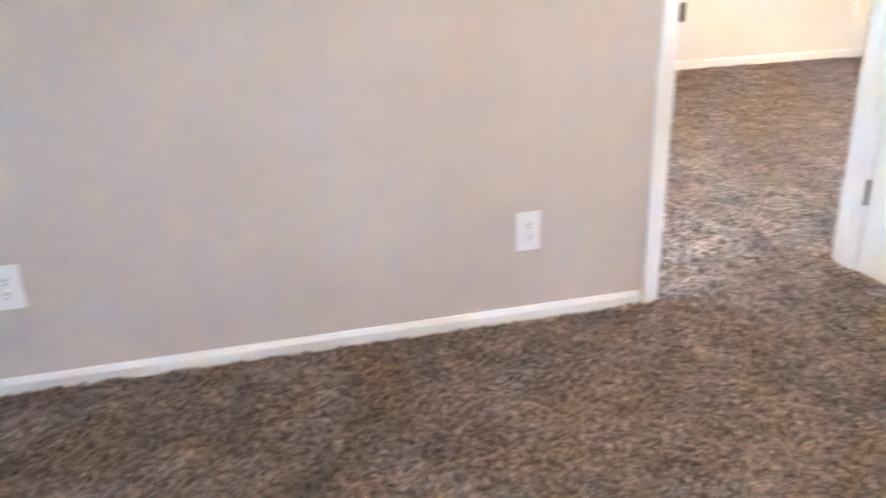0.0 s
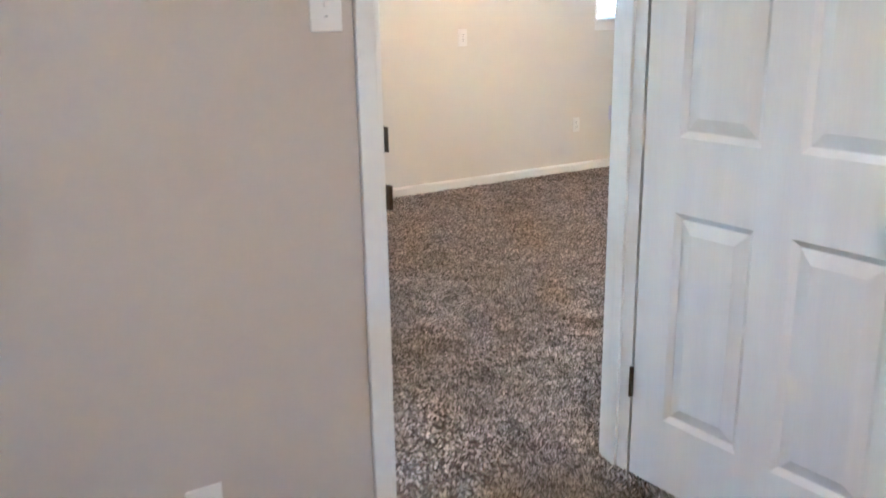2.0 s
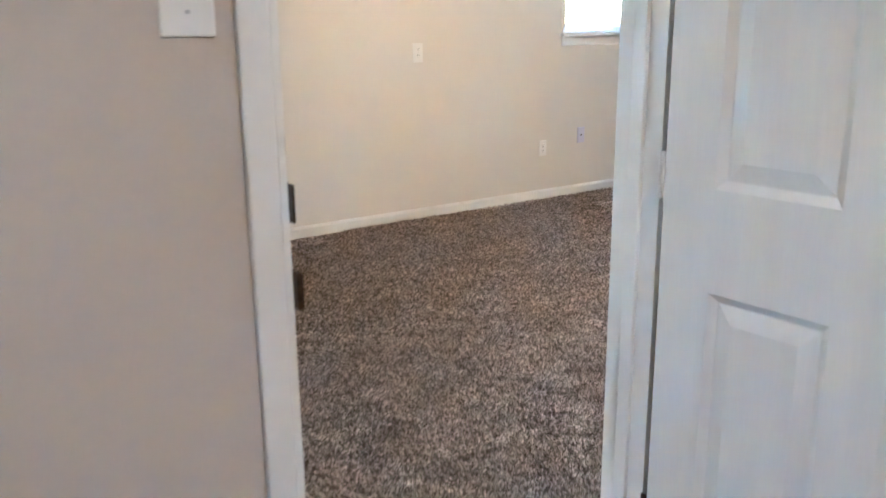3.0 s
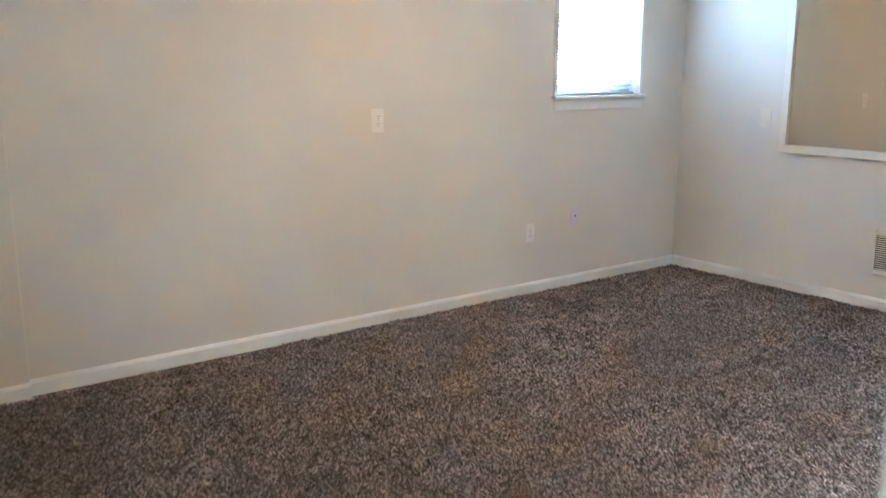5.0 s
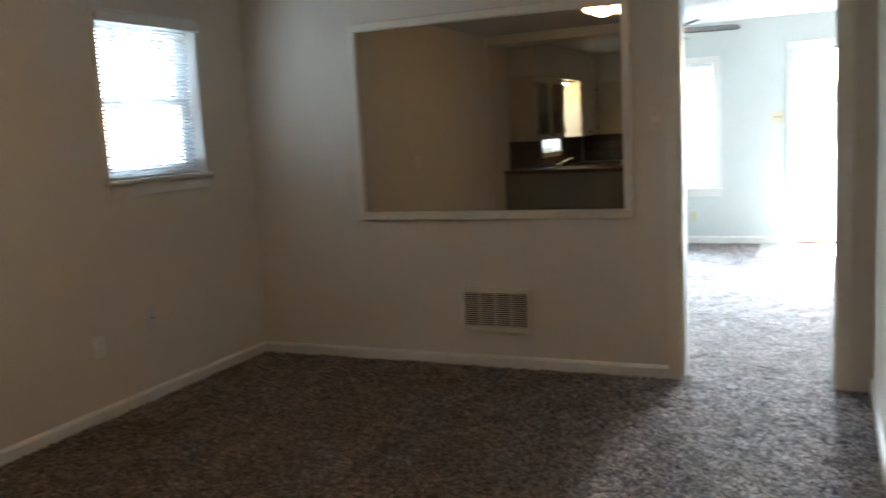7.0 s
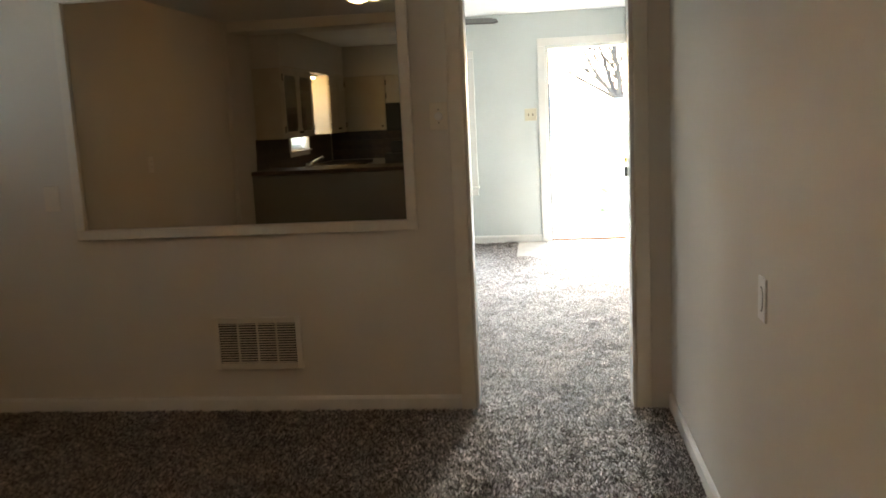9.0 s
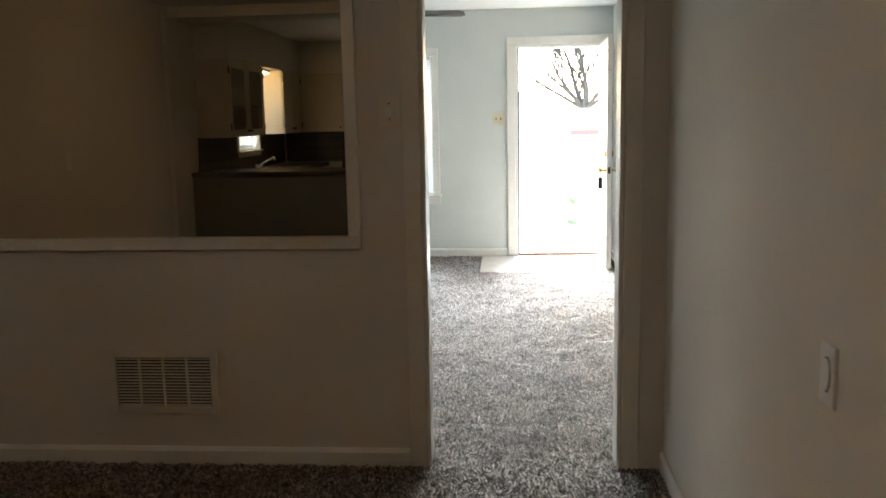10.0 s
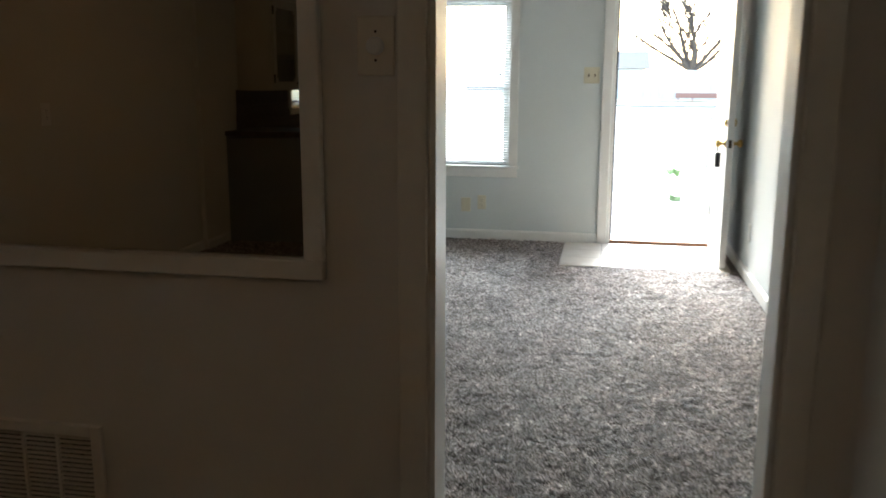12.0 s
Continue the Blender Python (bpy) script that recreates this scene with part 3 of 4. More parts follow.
wall_plate("outlet", "y", YA0, -1, 1.164, 0.308, 0.078, 0.128, PLASTIC, "white duplex outlet low on the greige wall", "outlets")
wall_plate("outlet", "y", YA0, -1, -0.328, 0.322, 0.078, 0.128, PLASTIC, "white duplex outlet low on the greige wall", "outlets")
wall_plate("switch", "y", YA0, -1, 1.507, 1.368, 0.072, 0.122, PLASTIC, "white light switch beside the doorway casing")
wall_plate("outlet", "y", YN, -1, 4.305, 1.128, 0.078, 0.125, PLASTIC, "white duplex outlet halfway up the cream wall", "outlets")
wall_plate("outlet", "y", YN, -1, 5.418, 0.393, 0.072, 0.116, PLASTIC, "white duplex outlet low on the cream wall", "outlets")
wall_plate("jack", "y", YN, -1, 5.81, 0.463, 0.074, 0.122, LILAC, "pale lilac cable jack plate on the cream wall")
wall_plate("blank", "x", XP0, -1, 5.885, 1.094, 0.078, 0.124, PLATE, "cream blank plate beside the wall mirror")
wall_plate("dial", "x", XP0, -1, 3.957, 1.404, 0.083, 0.125, PLATE, "cream rotary dial control beside the doorway")
wall_plate("decora", "y", YA1, 1, 5.185, 0.89, 0.074, 0.118, PLASTIC, "white outlet plate with an oval cover on the cream wall", "outlets")
wall_plate("double", "x", XF, -1, 3.60, 1.36, 0.125, 0.127, IVORY, "ivory two-gang light switch beside the front door")
wall_plate("outlet", "x", XF, -1, 4.472, 0.315, 0.07, 0.118, IVORY, "ivory duplex outlet under the living room window", "outlets")
wall_plate("blank", "x", XF, -1, 4.607, 0.292, 0.08, 0.118, IVORY, "ivory blank plate under the living room window")
wall_plate("blank", "y", YL, 1, 10.9, 0.33, 0.07, 0.115, PLASTIC, "white plate low on the grey wall")


def keypad():
    th = thing("alarm_keypad", pose(3.73, YA1, 1.615, 0, 0, 0), "white plastic box mounted on the cream wall", "keypad")
    part("housing", boxed(-0.07, 0.07, -0.001, 0.034, -0.055, 0.055, bevel=0.008), PLASTIC, th)
    part("cover", boxed(-0.045, 0.06, 0.034, 0.045, -0.04, 0.045, bevel=0.005), PLASTIC, th)


keypad()


# ---- return-air vent ----
def vent():
    y0, y1, z0, z1 = 4.677, 5.125, 0.217, 0.479
    th = thing("return_air_vent", pose(XP0, (y0 + y1) / 2, z0), "cream enamelled louvred return air vent on the wall", "vent")
    w, h = (y1 - y0) / 2, z1 - z0
    # black sheet put in for the shade of the duct behind the louvres
    part("shade_backing", boxed(-0.004, -0.0015, -w + 0.015, w - 0.015, 0.015, h - 0.015), DARK, th)
    for n, a in (("frame_side", (-w, -w + 0.03, 0, h)), ("frame_side", (w - 0.03, w, 0, h)), ("frame_rail", (-w + 0.03, w - 0.03, 0, 0.03)), ("frame_rail", (-w + 0.03, w - 0.03, h - 0.03, h))):
        part(n, boxed(-0.018, -0.001, *a, bevel=0.004), VENT_PAINT, th)
    inner = 2 * (w - 0.03)
    for k in (1, 2, 3):
        y = -w + 0.03 + inner * k / 4
        part("divider", boxed(-0.0135, -0.001, y - 0.0038, y + 0.0038, 0.03, h - 0.03), VENT_PAINT, th)
    pitch = (h - 0.06) / 16
    bm = bmesh.new()
    sl = inner / 4 - 0.0078
    vs = [bm.verts.new(q) for q in ((-0.0125, -sl / 2, -0.0015), (-0.0125, sl / 2, -0.0015), (-0.005, sl / 2, 0.0020), (-0.005, -sl / 2, 0.0020), (-0.0122, -sl / 2, -0.0032), (-0.0122, sl / 2, -0.0032), (-0.0047, sl / 2, 0.0004), (-0.0047, -sl / 2, 0.0004))]
    for f in ((0, 1, 2, 3), (4, 7, 6, 5), (0, 4, 5, 1), (1, 5, 6, 2), (2, 6, 7, 3), (3, 7, 4, 0)):
        bm.faces.new([vs[i] for i in f])
    data = mesh("slat", bm, VENT_PAINT)
    for k in range(4):
        for i in range(16):
            piece("slat", data, th, Matrix.Translation((0, -w + 0.03 + inner * (k + 0.5) / 4, 0.03 + pitch * (i + 0.5))))


vent()


# ---- windows and blinds ----
def window(name, axis, c0, c1, hole, rail_z, label, case=0.03, side=-1, face=None, apron=True, sill_h=0.05):
    """A double-hung window in a hole; c0 is the room's face of the wall, c1 the outer one. side: the way into the room along the axis."""
    a0, a1, z0, z1 = hole
    th = thing(name, pose(0, 0, 0), label, "window", kind="structure")

    def b(n, u0, u1, d0, d1, w0, w1, mat_, bev=0.003, par=th):
        d0, d1 = min(d0, d1), max(d0, d1)
        return part(n, boxed(d0, d1, u0, u1, w0, w1, bevel=bev) if axis == "x" else boxed(u0, u1, d0, d1, w0, w1, bevel=bev), mat_, par)

    mid = c0 + (c1 - c0) * 0.55
    out = c0 + (c1 - c0) * 0.85
    q = (out - mid) / 2
    f = 0.03
    b("window_frame", a0, a0 + f, mid, out, z0, z1, VINYL)
    b("window_frame", a1 - f, a1, mid, out, z0, z1, VINYL)
    b("window_frame", a0 + f, a1 - f, mid, out, z1 - f, z1, VINYL)
    b("window_frame", a0 + f, a1 - f, mid, out, z0, z0 + f, VINYL)
    for n, w0, w1, d in (("upper_sash", rail_z - 0.02, z1 - f, mid + q), ("lower_sash", z0 + f, rail_z + 0.02, mid)):
        e = d + q * 0.9
        s = 0.035
        sash = b(n, a0 + f, a0 + f + s, d, e, w0, w1, VINYL)
        b("stile", a1 - f - s, a1 - f, d, e, w0, w1, VINYL, par=sash)
        b("rail", a0 + f + s, a1 - f - s, d, e, w0, w0 + s, VINYL, par=sash)
        b("rail", a0 + f + s, a1 - f - s, d, e, w1 - s, w1, VINYL, par=sash)
        pane = b("pane", a0 + f + s, a1 - f - s, (d + e) / 2 - 0.002, (d + e) / 2 + 0.002, w0 + s, w1 - s, GLASS, 0, par=sash)
        pane.visible_shadow = False
    if case:
        t = 0.014
        cs = c0 + side * t
        b("window_casing", a0 - case, a0 - 0.001, c0, cs, z0, z1, TRIM)
        b("window_casing", a1 + 0.001, a1 + case, c0, cs, z0, z1, TRIM)
        b("window_casing", a0 - case, a1 + case, c0, cs, z1 + 0.001, z1 + case, TRIM)
        b("window_sill", a0 - case - 0.012, a1 + case + 0.012, mid, c0 + side * 0.04, z0 - 0.022, z0, TRIM, 0.005)
        if apron:
            b("apron", a0 - case, a1 + case, c0, c0 + side * 0.012, z0 - 0.022 - sill_h, z0 - 0.0225, TRIM)
    return th


window("window_1", "y", YN, YN + 0.14, W1, 1.655, "small white double-hung window in the cream wall", case=0.028, sill_h=0.07)
window("window_2", "x", XF, XF + 0.16, W2, 1.29, "white double-hung window in the grey front wall", case=0.068, sill_h=0.075)
window("window_3", "y", YN, YN + 0.14, W3, 1.5, "white kitchen window over the sink", case=0.04)
window("added_window_5", "y", YK, YK + 0.12, W5, 1.45, "white double-hung window in the pale grey side wall, unseen, added for light", case=0.06)
window("unseen_window_4", "y", -1.5, -1.62, W4, 1.55, "white double-hung window in the greige wall, unseen, place assumed", case=0.06, side=1)


def blind(axis, c, hole, tilt, label, drop=0.0, wand=True):
    """A mini blind hung inside a window hole, at the depth c."""
    a0, a1, z0, z1 = hole
    w = a1 - a0 - 0.02
    mid = (a0 + a1) / 2
    th = thing("window_blind", pose(c, mid, z1, 0, 0, 90) if axis == "x" else pose(mid, c, z1), label, "blind")
    part("headrail", boxed(-w / 2, w / 2, -0.018, 0.018, -0.03, -0.002, bevel=0.003), SLAT, th)
    h = z1 - z0 - drop
    part("bottom_rail", boxed(-w / 2, w / 2, -0.012, 0.012, -h + 0.004, -h + 0.016, bevel=0.003), SLAT, th)
    bm = bmesh.new()
    cols = [(-0.0115, -0.0008), (-0.004, 0.0012), (0.004, 0.0012), (0.0115, -0.0008)]
    top = [[bm.verts.new((x, y, z)) for y, z in cols] for x in (-w / 2, w / 2)]
    low = [[bm.verts.new((x, y, z - 0.0006)) for y, z in cols] for x in (-w / 2, w / 2)]
    for i in range(3):
        bm.faces.new((top[0][i], top[1][i], top[1][i + 1], top[0][i + 1]))
        bm.faces.new((low[0][i], low[0][i + 1], low[1][i + 1], low[1][i]))
    data = mesh("slat", bm, SLAT)
    n = int((h - 0.05) / 0.0205)
    for i in range(n):
        piece("slat", data, th, pose(0, 0, -0.045 - 0.0205 * i, tilt + random.uniform(-2, 2)))
    for x in (-w * 0.36, w * 0.36):
        part("ladder_cord", rod(bmesh.new(), (x, -0.012, -0.03), (x, -0.012, -h + 0.01), 0.0009, seg=5), SLAT, th)
    if wand:
        part("wand", rod(bmesh.new(), (-w * 0.33, -0.02, -0.03), (-w * 0.33, -0.024, -h * 0.80), 0.0035, seg=8), CHROME, th, "clear plastic tilt wand")
    return th


small_blind = blind("y", YN + 0.04, W1, -28, "white mini blind with open slats in the small window")
bm = boxed(-0.40, 0.40, -0.082, -0.041, -0.048, 0.012, bevel=0.014, seg=3)
part("valance", bm, SLAT, small_blind, "rounded white valance over the headrail")
blind("x", XF + 0.045, W2, -20, "white mini blind with open slats in the front window")
blind("y", YN + 0.04, W3, 10, "white mini blind in the kitchen window", wand=False)


# ---- entry tiles and front door ----
def entry():
    th = thing("entry_tiling", pose(0, 0, 0), "beige square tiles laid inside the front door", "tile floor", kind="structure")
    part("grout_bed", boxed(11.10, XF + 0.02, YL + 0.09, 3.775, 0.0005, 0.004), GROUT, th)
    s = 0.302
    data = mesh("tile", boxed(-s / 2 + 0.003, s / 2 - 0.003, -s / 2 + 0.003, s / 2 - 0.003, 0, 0.006, bevel=0.0015, seg=1), TILE)
    for i in range(3):
        for j in range(4):
            piece("tile", data, th, Matrix.Translation((11.10 + s * (i + 0.5) + 0.012, 3.772 - s * (j + 0.5), 0.003)))
    structure("threshold", boxed(XF + 0.02, XF + 0.17, FD[0], FD[1], 0.0, 0.03, bevel=0.006), WOODSILL, "worn reddish wooden threshold of the front door", "threshold")


structure("weatherstrip", boxed(XF + 0.034, XF + 0.05, FD[1] - 0.034, FD[1] - 0.0205, 0.03, FD[3] - 0.022), BLACK, "black rubber weatherstrip on the front door jamb", "weatherstrip")
entry()
front = panel_door("front_door", pose(XF - 0.012, FD[0] + 0.066, 0.02, 0, 0, 178.8) , 0.845, 2.02, 0.044,
                   "white painted front door standing open against the wall", 0.875, ROWS6, knob_side=(-1, 1))
for s in (-1, 1):
    mm = Matrix.Translation((0.845 - 0.065, 0 if s < 0 else 0.044, 1.02)) @ pose(0, 0, 0, 90 if s < 0 else -90)
    part("deadbolt", lathe(bmesh.new(), [(0.03, 0), (0.031, 0.008), (0.024, 0.016), (0.012, 0.02), (0.004, 0.021)], mm), BRASS, front, "round brass deadbolt", smooth=True)


def lockbox():
    m = front.matrix_world @ Matrix.Translation((0.845 - 0.065, -0.05, 0.875))
    th = thing("key_lockbox", pose(*m.translation), "black key lockbox hanging from the front door knob", "lockbox")
    bm = bmesh.new()
    rod(bm, (-0.014, 0, -0.06), (-0.014, 0, 0.012), 0.004)
    rod(bm, (0.014, 0, -0.06), (0.014, 0, 0.012), 0.004)
    rod(bm, (-0.016, 0, 0.015), (0.016, 0, 0.015), 0.004)
    part("shackle", bm, STEEL, th, "steel shackle")
    part("body", boxed(-0.028, 0.028, -0.018, 0.018, -0.165, -0.06, bevel=0.009), BLACK, th)


lockbox()


# ---- ceiling fan and ceiling light ----
def fan():
    th = thing("ceiling_fan", pose(10.35, 4.50, CEIL), "ceiling fan with dark grey blades", "ceiling fan")
    part("canopy", lathe(bmesh.new(), [(0.065, 0), (0.06, -0.03), (0.02, -0.06)]), VINYL, th, smooth=True)
    part("downrod", rod(bmesh.new(), (0, 0, -0.05), (0, 0, -0.12), 0.012), VINYL, th)
    part("motor", lathe(bmesh.new(), [(0.03, -0.10), (0.10, -0.12), (0.115, -0.16), (0.10, -0.21), (0.05, -0.235)]), VINYL, th, smooth=True)
    for i in range(5):
        a = i * 72 - 78
        bm = bmesh.new()
        box(bm, 0.17, 0.67, -0.08, 0.08, -0.006, 0.006)
        bmesh.ops.bevel(bm, geom=[e for e in bm.edges if abs((e.verts[0].co - e.verts[1].co).z) > 0.005], offset=0.03, segments=4, affect='EDGES')
        bmesh.ops.transform(bm, matrix=pose(0, 0, -0.215, 0, 0, a) @ pose(0, 0, 0, 20), verts=bm.verts)
        blade = part("blade", bm, BLADE, th)
        bm = boxed(0.08, 0.21, -0.018, 0.018, -0.004, 0.004, bevel=0.002)
        bmesh.ops.transform(bm, matrix=pose(0, 0, -0.206, 0, 0, a) @ pose(0, 0, 0, 12), verts=bm.verts)
        part("blade_iron", bm, BRASS, blade)


fan()
SHADE_GLOW = glow_material("lit_frosted_glass", (1.0, 0.62, 0.31), 1.0)


def ceiling_light():
    th = thing("ceiling_light", pose(4.23, 4.75, CEIL), "lit ceiling light with frosted glass bowls", "ceiling light")
    part("canopy", lathe(bmesh.new(), [(0.09, 0), (0.085, -0.02), (0.03, -0.035)]), BRASS, th, smooth=True)
    for i, (x, y) in enumerate(((-0.03, -0.04), (0.10, 0.13), (-0.14, 0.11))):
        part("arm", rod(bmesh.new(), (0, 0, -0.025), (x, y, -0.04), 0.007), BRASS, th)
        part("shade", lathe(bmesh.new(), [(0.02, -0.04), (0.06, -0.055), (0.085, -0.08), (0.07, -0.10), (0.03, -0.115), (0.004, -0.118)], Matrix.Translation((x, y, 0))), SHADE_GLOW, th, "glowing frosted glass bowl", smooth=True)


ceiling_light()


def globe_light():
    th = thing("flush_light", pose(1.45, 0.95, CEIL), "lit frosted flush ceiling light", "ceiling light")
    part("pan", lathe(bmesh.new(), [(0.17, 0), (0.17, -0.02), (0.155, -0.028)]), BRASS, th, smooth=True)
    part("bowl", lathe(bmesh.new(), [(0.15, -0.028), (0.145, -0.06), (0.11, -0.095), (0.05, -0.112), (0.004, -0.115)]), glow_material("dim_frosted_bowl", (1.0, 0.66, 0.34), 0.25), th, "glowing frosted glass bowl", smooth=True)


globe_light()

# ---- kitchen ----
def cabinet_door(th, axis, c, a0, a1, z0, z1, out, glazed):
    """A door on a cabinet's face at c, proud by 18 mm to the side 'out'."""
    def b(u0, u1, d0, d1, w0, w1, bev=0.003):
        d0, d1 = sorted((c + out * d0, c + out * d1))
        return boxed(d0, d1, u0, u1, w0, w1, bevel=bev) if axis == "x" else boxed(u0, u1, d0, d1, w0, w1, bevel=bev)
    if not glazed:
        d = part("door", b(a0, a1, 0.001, 0.019, z0, z1, 0.005), CABINET, th)
    else:
        f = 0.065
        d = part("door", b(a0, a0 + f, 0.001, 0.019, z0, z1), CABINET, th, "glazed cabinet door with a shaped opening")
        part("stile", b(a1 - f, a1, 0.001, 0.019, z0, z1), CABINET, d)
        for w0, w1, s in ((z0, z0 + f, 1), (z1 - f, z1, -1)):
            part("rail", b(a0 + f, a1 - f, 0.001, 0.019, w0, w1), CABINET, d)
            for u0, u1 in ((a0 + f, a0 + f + 0.035), (a1 - f - 0.035, a1 - f)):
                e0, e1 = (w1, w1 + 0.03) if s > 0 else (w0 - 0.03, w0)
                part("corner_block", b(u0, u1, 0.002, 0.018, e0, e1, 0.006), CABINET, d)
        p = part("pane", b(a0 + f, a1 - f, 0.008, 0.011, z0 + f, z1 - f, 0), GLASS, d)
        p.visible_shadow = False
    return d


def handles(d, axis, c, out, a, z, hinge_a, zs):
    def pt(u, dd, w):
        return (c + out * dd, u, w) if axis == "x" else (u, c + out * dd, w)
    part("handle", rod(bmesh.new(), pt(a, 0.019, z), pt(a, 0.04, z), 0.012, 0.014), BRONZE, d, "dark bronze knob")
    for w in zs:
        part("hinge", rod(bmesh.new(), pt(hinge_a, 0.021, w - 0.035), pt(hinge_a, 0.021, w + 0.035), 0.007), BRONZE, d, "dark bronze hinge")


UB, UT = 1.225, 1.985


def cabinet_shell(name, x0, x1, label, hollow):
    th = thing(name, pose(0, 0, 0), label, "cabinet", "upper kitchen cabinets")
    y0 = 6.25
    part("end_panel", boxed(x0, x0 + 0.018, y0, YN - 0.001, UB, UT, bevel=0.002), CABINET, th)
    part("end_panel", boxed(x1 - 0.018, x1, y0, YN - 0.001, UB, UT, bevel=0.002), CABINET, th)
    part("bottom", boxed(x0 + 0.018, x1 - 0.018, y0, YN - 0.001, UB, UB + 0.018), CABINET, th)
    part("top", boxed(x0 + 0.018, x1 - 0.018, y0, YN - 0.001, UT - 0.018, UT), CABINET, th)
    part("back", boxed(x0 + 0.018, x1 - 0.018, YN - 0.008, YN - 0.001, UB + 0.018, UT - 0.018), CABINET, th)
    if hollow:
        for z in (1.5, 1.75):
            part("shelf", boxed(x0 + 0.018, x1 - 0.018, y0 + 0.02, YN - 0.01, z, z + 0.018), CABINET, th)
    return th


c1 = cabinet_shell("glazed_upper_cabinet", 0.50, 1.72, "aged white upper cabinet with two glazed doors", True)
for a0, a1, h in ((0.515, 1.105, 0.515), (1.12, 1.705, 1.705)):
    d = cabinet_door(c1, "y", 6.25, a0, a1, UB + 0.01, UT - 0.01, -1, True)
    handles(d, "y", 6.25, -1, a1 - 0.04 if h == a0 else a0 + 0.04, UB + 0.06, h, (UB + 0.1, UT - 0.1))
c2 = cabinet_shell("upper_cabinet", -1.23, -0.34, "aged white upper cabinet lit by the sink lamp", False)
for a0, a1, h in ((-1.22, -0.79, -1.22), (-0.78, -0.35, -0.35)):
    d = cabinet_door(c2, "y", 6.25, a0, a1, UB + 0.01, UT - 0.01, -1, False)
    handles(d, "y", 6.25, -1, a1 - 0.04 if h == a0 else a0 + 0.04, UB + 0.06, h, (UB + 0.1, UT - 0.1))
for y0, y1, zb in ((5.66, 6.24, UB), (5.04, 5.655, 1.60)):
    c3 = thing("upper_cabinet", pose(0, 0, 0), "aged white upper cabinet on the kitchen end wall" if zb == UB else "short aged white cabinet above the black range hood", "cabinet", "upper kitchen cabinets")
    part("body", boxed(KX0 + 0.001, -1.25, y0, y1, zb, UT, bevel=0.002), CABINET, c3)
    d = cabinet_door(c3, "x", -1.25, y0 + 0.01, y1 - 0.01, zb + 0.01, UT - 0.01, 1, False)
    handles(d, "x", -1.25, 1, y0 + 0.05, zb + 0.06, y1 - 0.01, (zb + 0.1, UT - 0.1))
structure("soffit", boxed(KX0, 1.72, 6.235, YN, UT + 0.001, CEIL, bevel=0.004), WALL_CREAM, "painted soffit above the kitchen cabinets", "soffit")
structure("soffit_end", boxed(KX0, -1.235, 4.2, 6.234, UT + 0.001, CEIL, bevel=0.004), WALL_CREAM, "painted soffit above the end cabinets", "soffit")
structure("soffit_moulding", boxed(-1.22, 1.73, 6.222, 6.2345, UT - 0.002, UT + 0.02), CABINET, "thin moulding under the soffit", "trim")

PY = 4.55
KC = 0.81                      # top of the sink worktop
base = thing("peninsula", pose(0, 0, 0), "grey painted kitchen peninsula", "counter base")
part("panel", boxed(KX1 - 0.02, KX1, PY, YN - 0.041, 0.0, 0.865, bevel=0.002), PENINSULA, base)
part("body", boxed(1.50, KX1 - 0.021, PY, YN - 0.001, 0.1, 0.865), CABINET, base)
part("toe_kick", boxed(1.56, KX1 - 0.03, PY + 0.02, YN - 0.001, 0.008, 0.1), DARK, base)
base2 = thing("base_cabinet", pose(0, 0, 0), "aged white base cabinets under the sink", "cabinet")
part("body", boxed(KX0 + 0.001, 1.49, 5.98, YN - 0.001, 0.1, KC - 0.04), CABINET, base2)
part("toe_kick", boxed(KX0 + 0.001, 1.49, 6.05, YN - 0.001, 0.008, 0.1), DARK, base2)
bm = boxed(1.46, KX1 + 0.03, PY - 0.02, YN - 0.042, 0.867, 0.905, bevel=0.006)
tagged(new("peninsula_worktop", mesh("peninsula_worktop", bm, COUNTER)), "brown laminate worktop on the peninsula", "worktop")
wt = thing("sink_worktop", pose(0, 0, 0), "brown laminate worktop along the kitchen wall", "worktop")
SX0, SX1, SY0, SY1 = -0.30, 0.50, 6.05, 6.47
for a in ((SX1, 1.455, 5.95, YN - 0.001), (KX0 + 0.001, SX0, 5.95, YN - 0.001), (SX0, SX1, 5.95, SY0), (SX0, SX1, SY1, YN - 0.001)):
    part("slab", boxed(*a, KC - 0.038, KC, bevel=0.001), COUNTER, wt)
structure("backsplash_trim", boxed(KX0 + 0.012, 2.0, YN - 0.014, YN - 0.001, KC + 0.0005, KC + 0.012), TRIM, "pale bead along the back of the worktop", "trim")


def backsplash():
    th = thing("backsplash", pose(0, 0, 0), "dark brown stone tile backsplash", "backsplash", kind="structure")
    part("bed", boxed(KX0 + 0.012, 1.78, YN - 0.005, YN - 0.0005, KC + 0.013, 1.034), SPLASH, th)
    data = mesh("tile", boxed(-0.0746, 0.0746, -0.004, 0.004, -0.0676, 0.0676, bevel=0.0006, seg=1), SPLASH)
    for i in range(22):
        for j in range(3):
            x, z = 1.70 - 0.15 * i, KC + 0.081 + 0.136 * j
            if -0.40 < x < 0.56 and j > 0:
                continue
            piece("tile", data, th, Matrix.Translation((x, YN - 0.007, z)))
    for i in range(13):
        for j in range(3):
            piece("tile", data, th, Matrix.Translation((KX0 + 0.007, 6.46 - 0.15 * i, KC + 0.081 + 0.136 * j)) @ pose(0, 0, 0, 0, 0, 90))


backsplash()


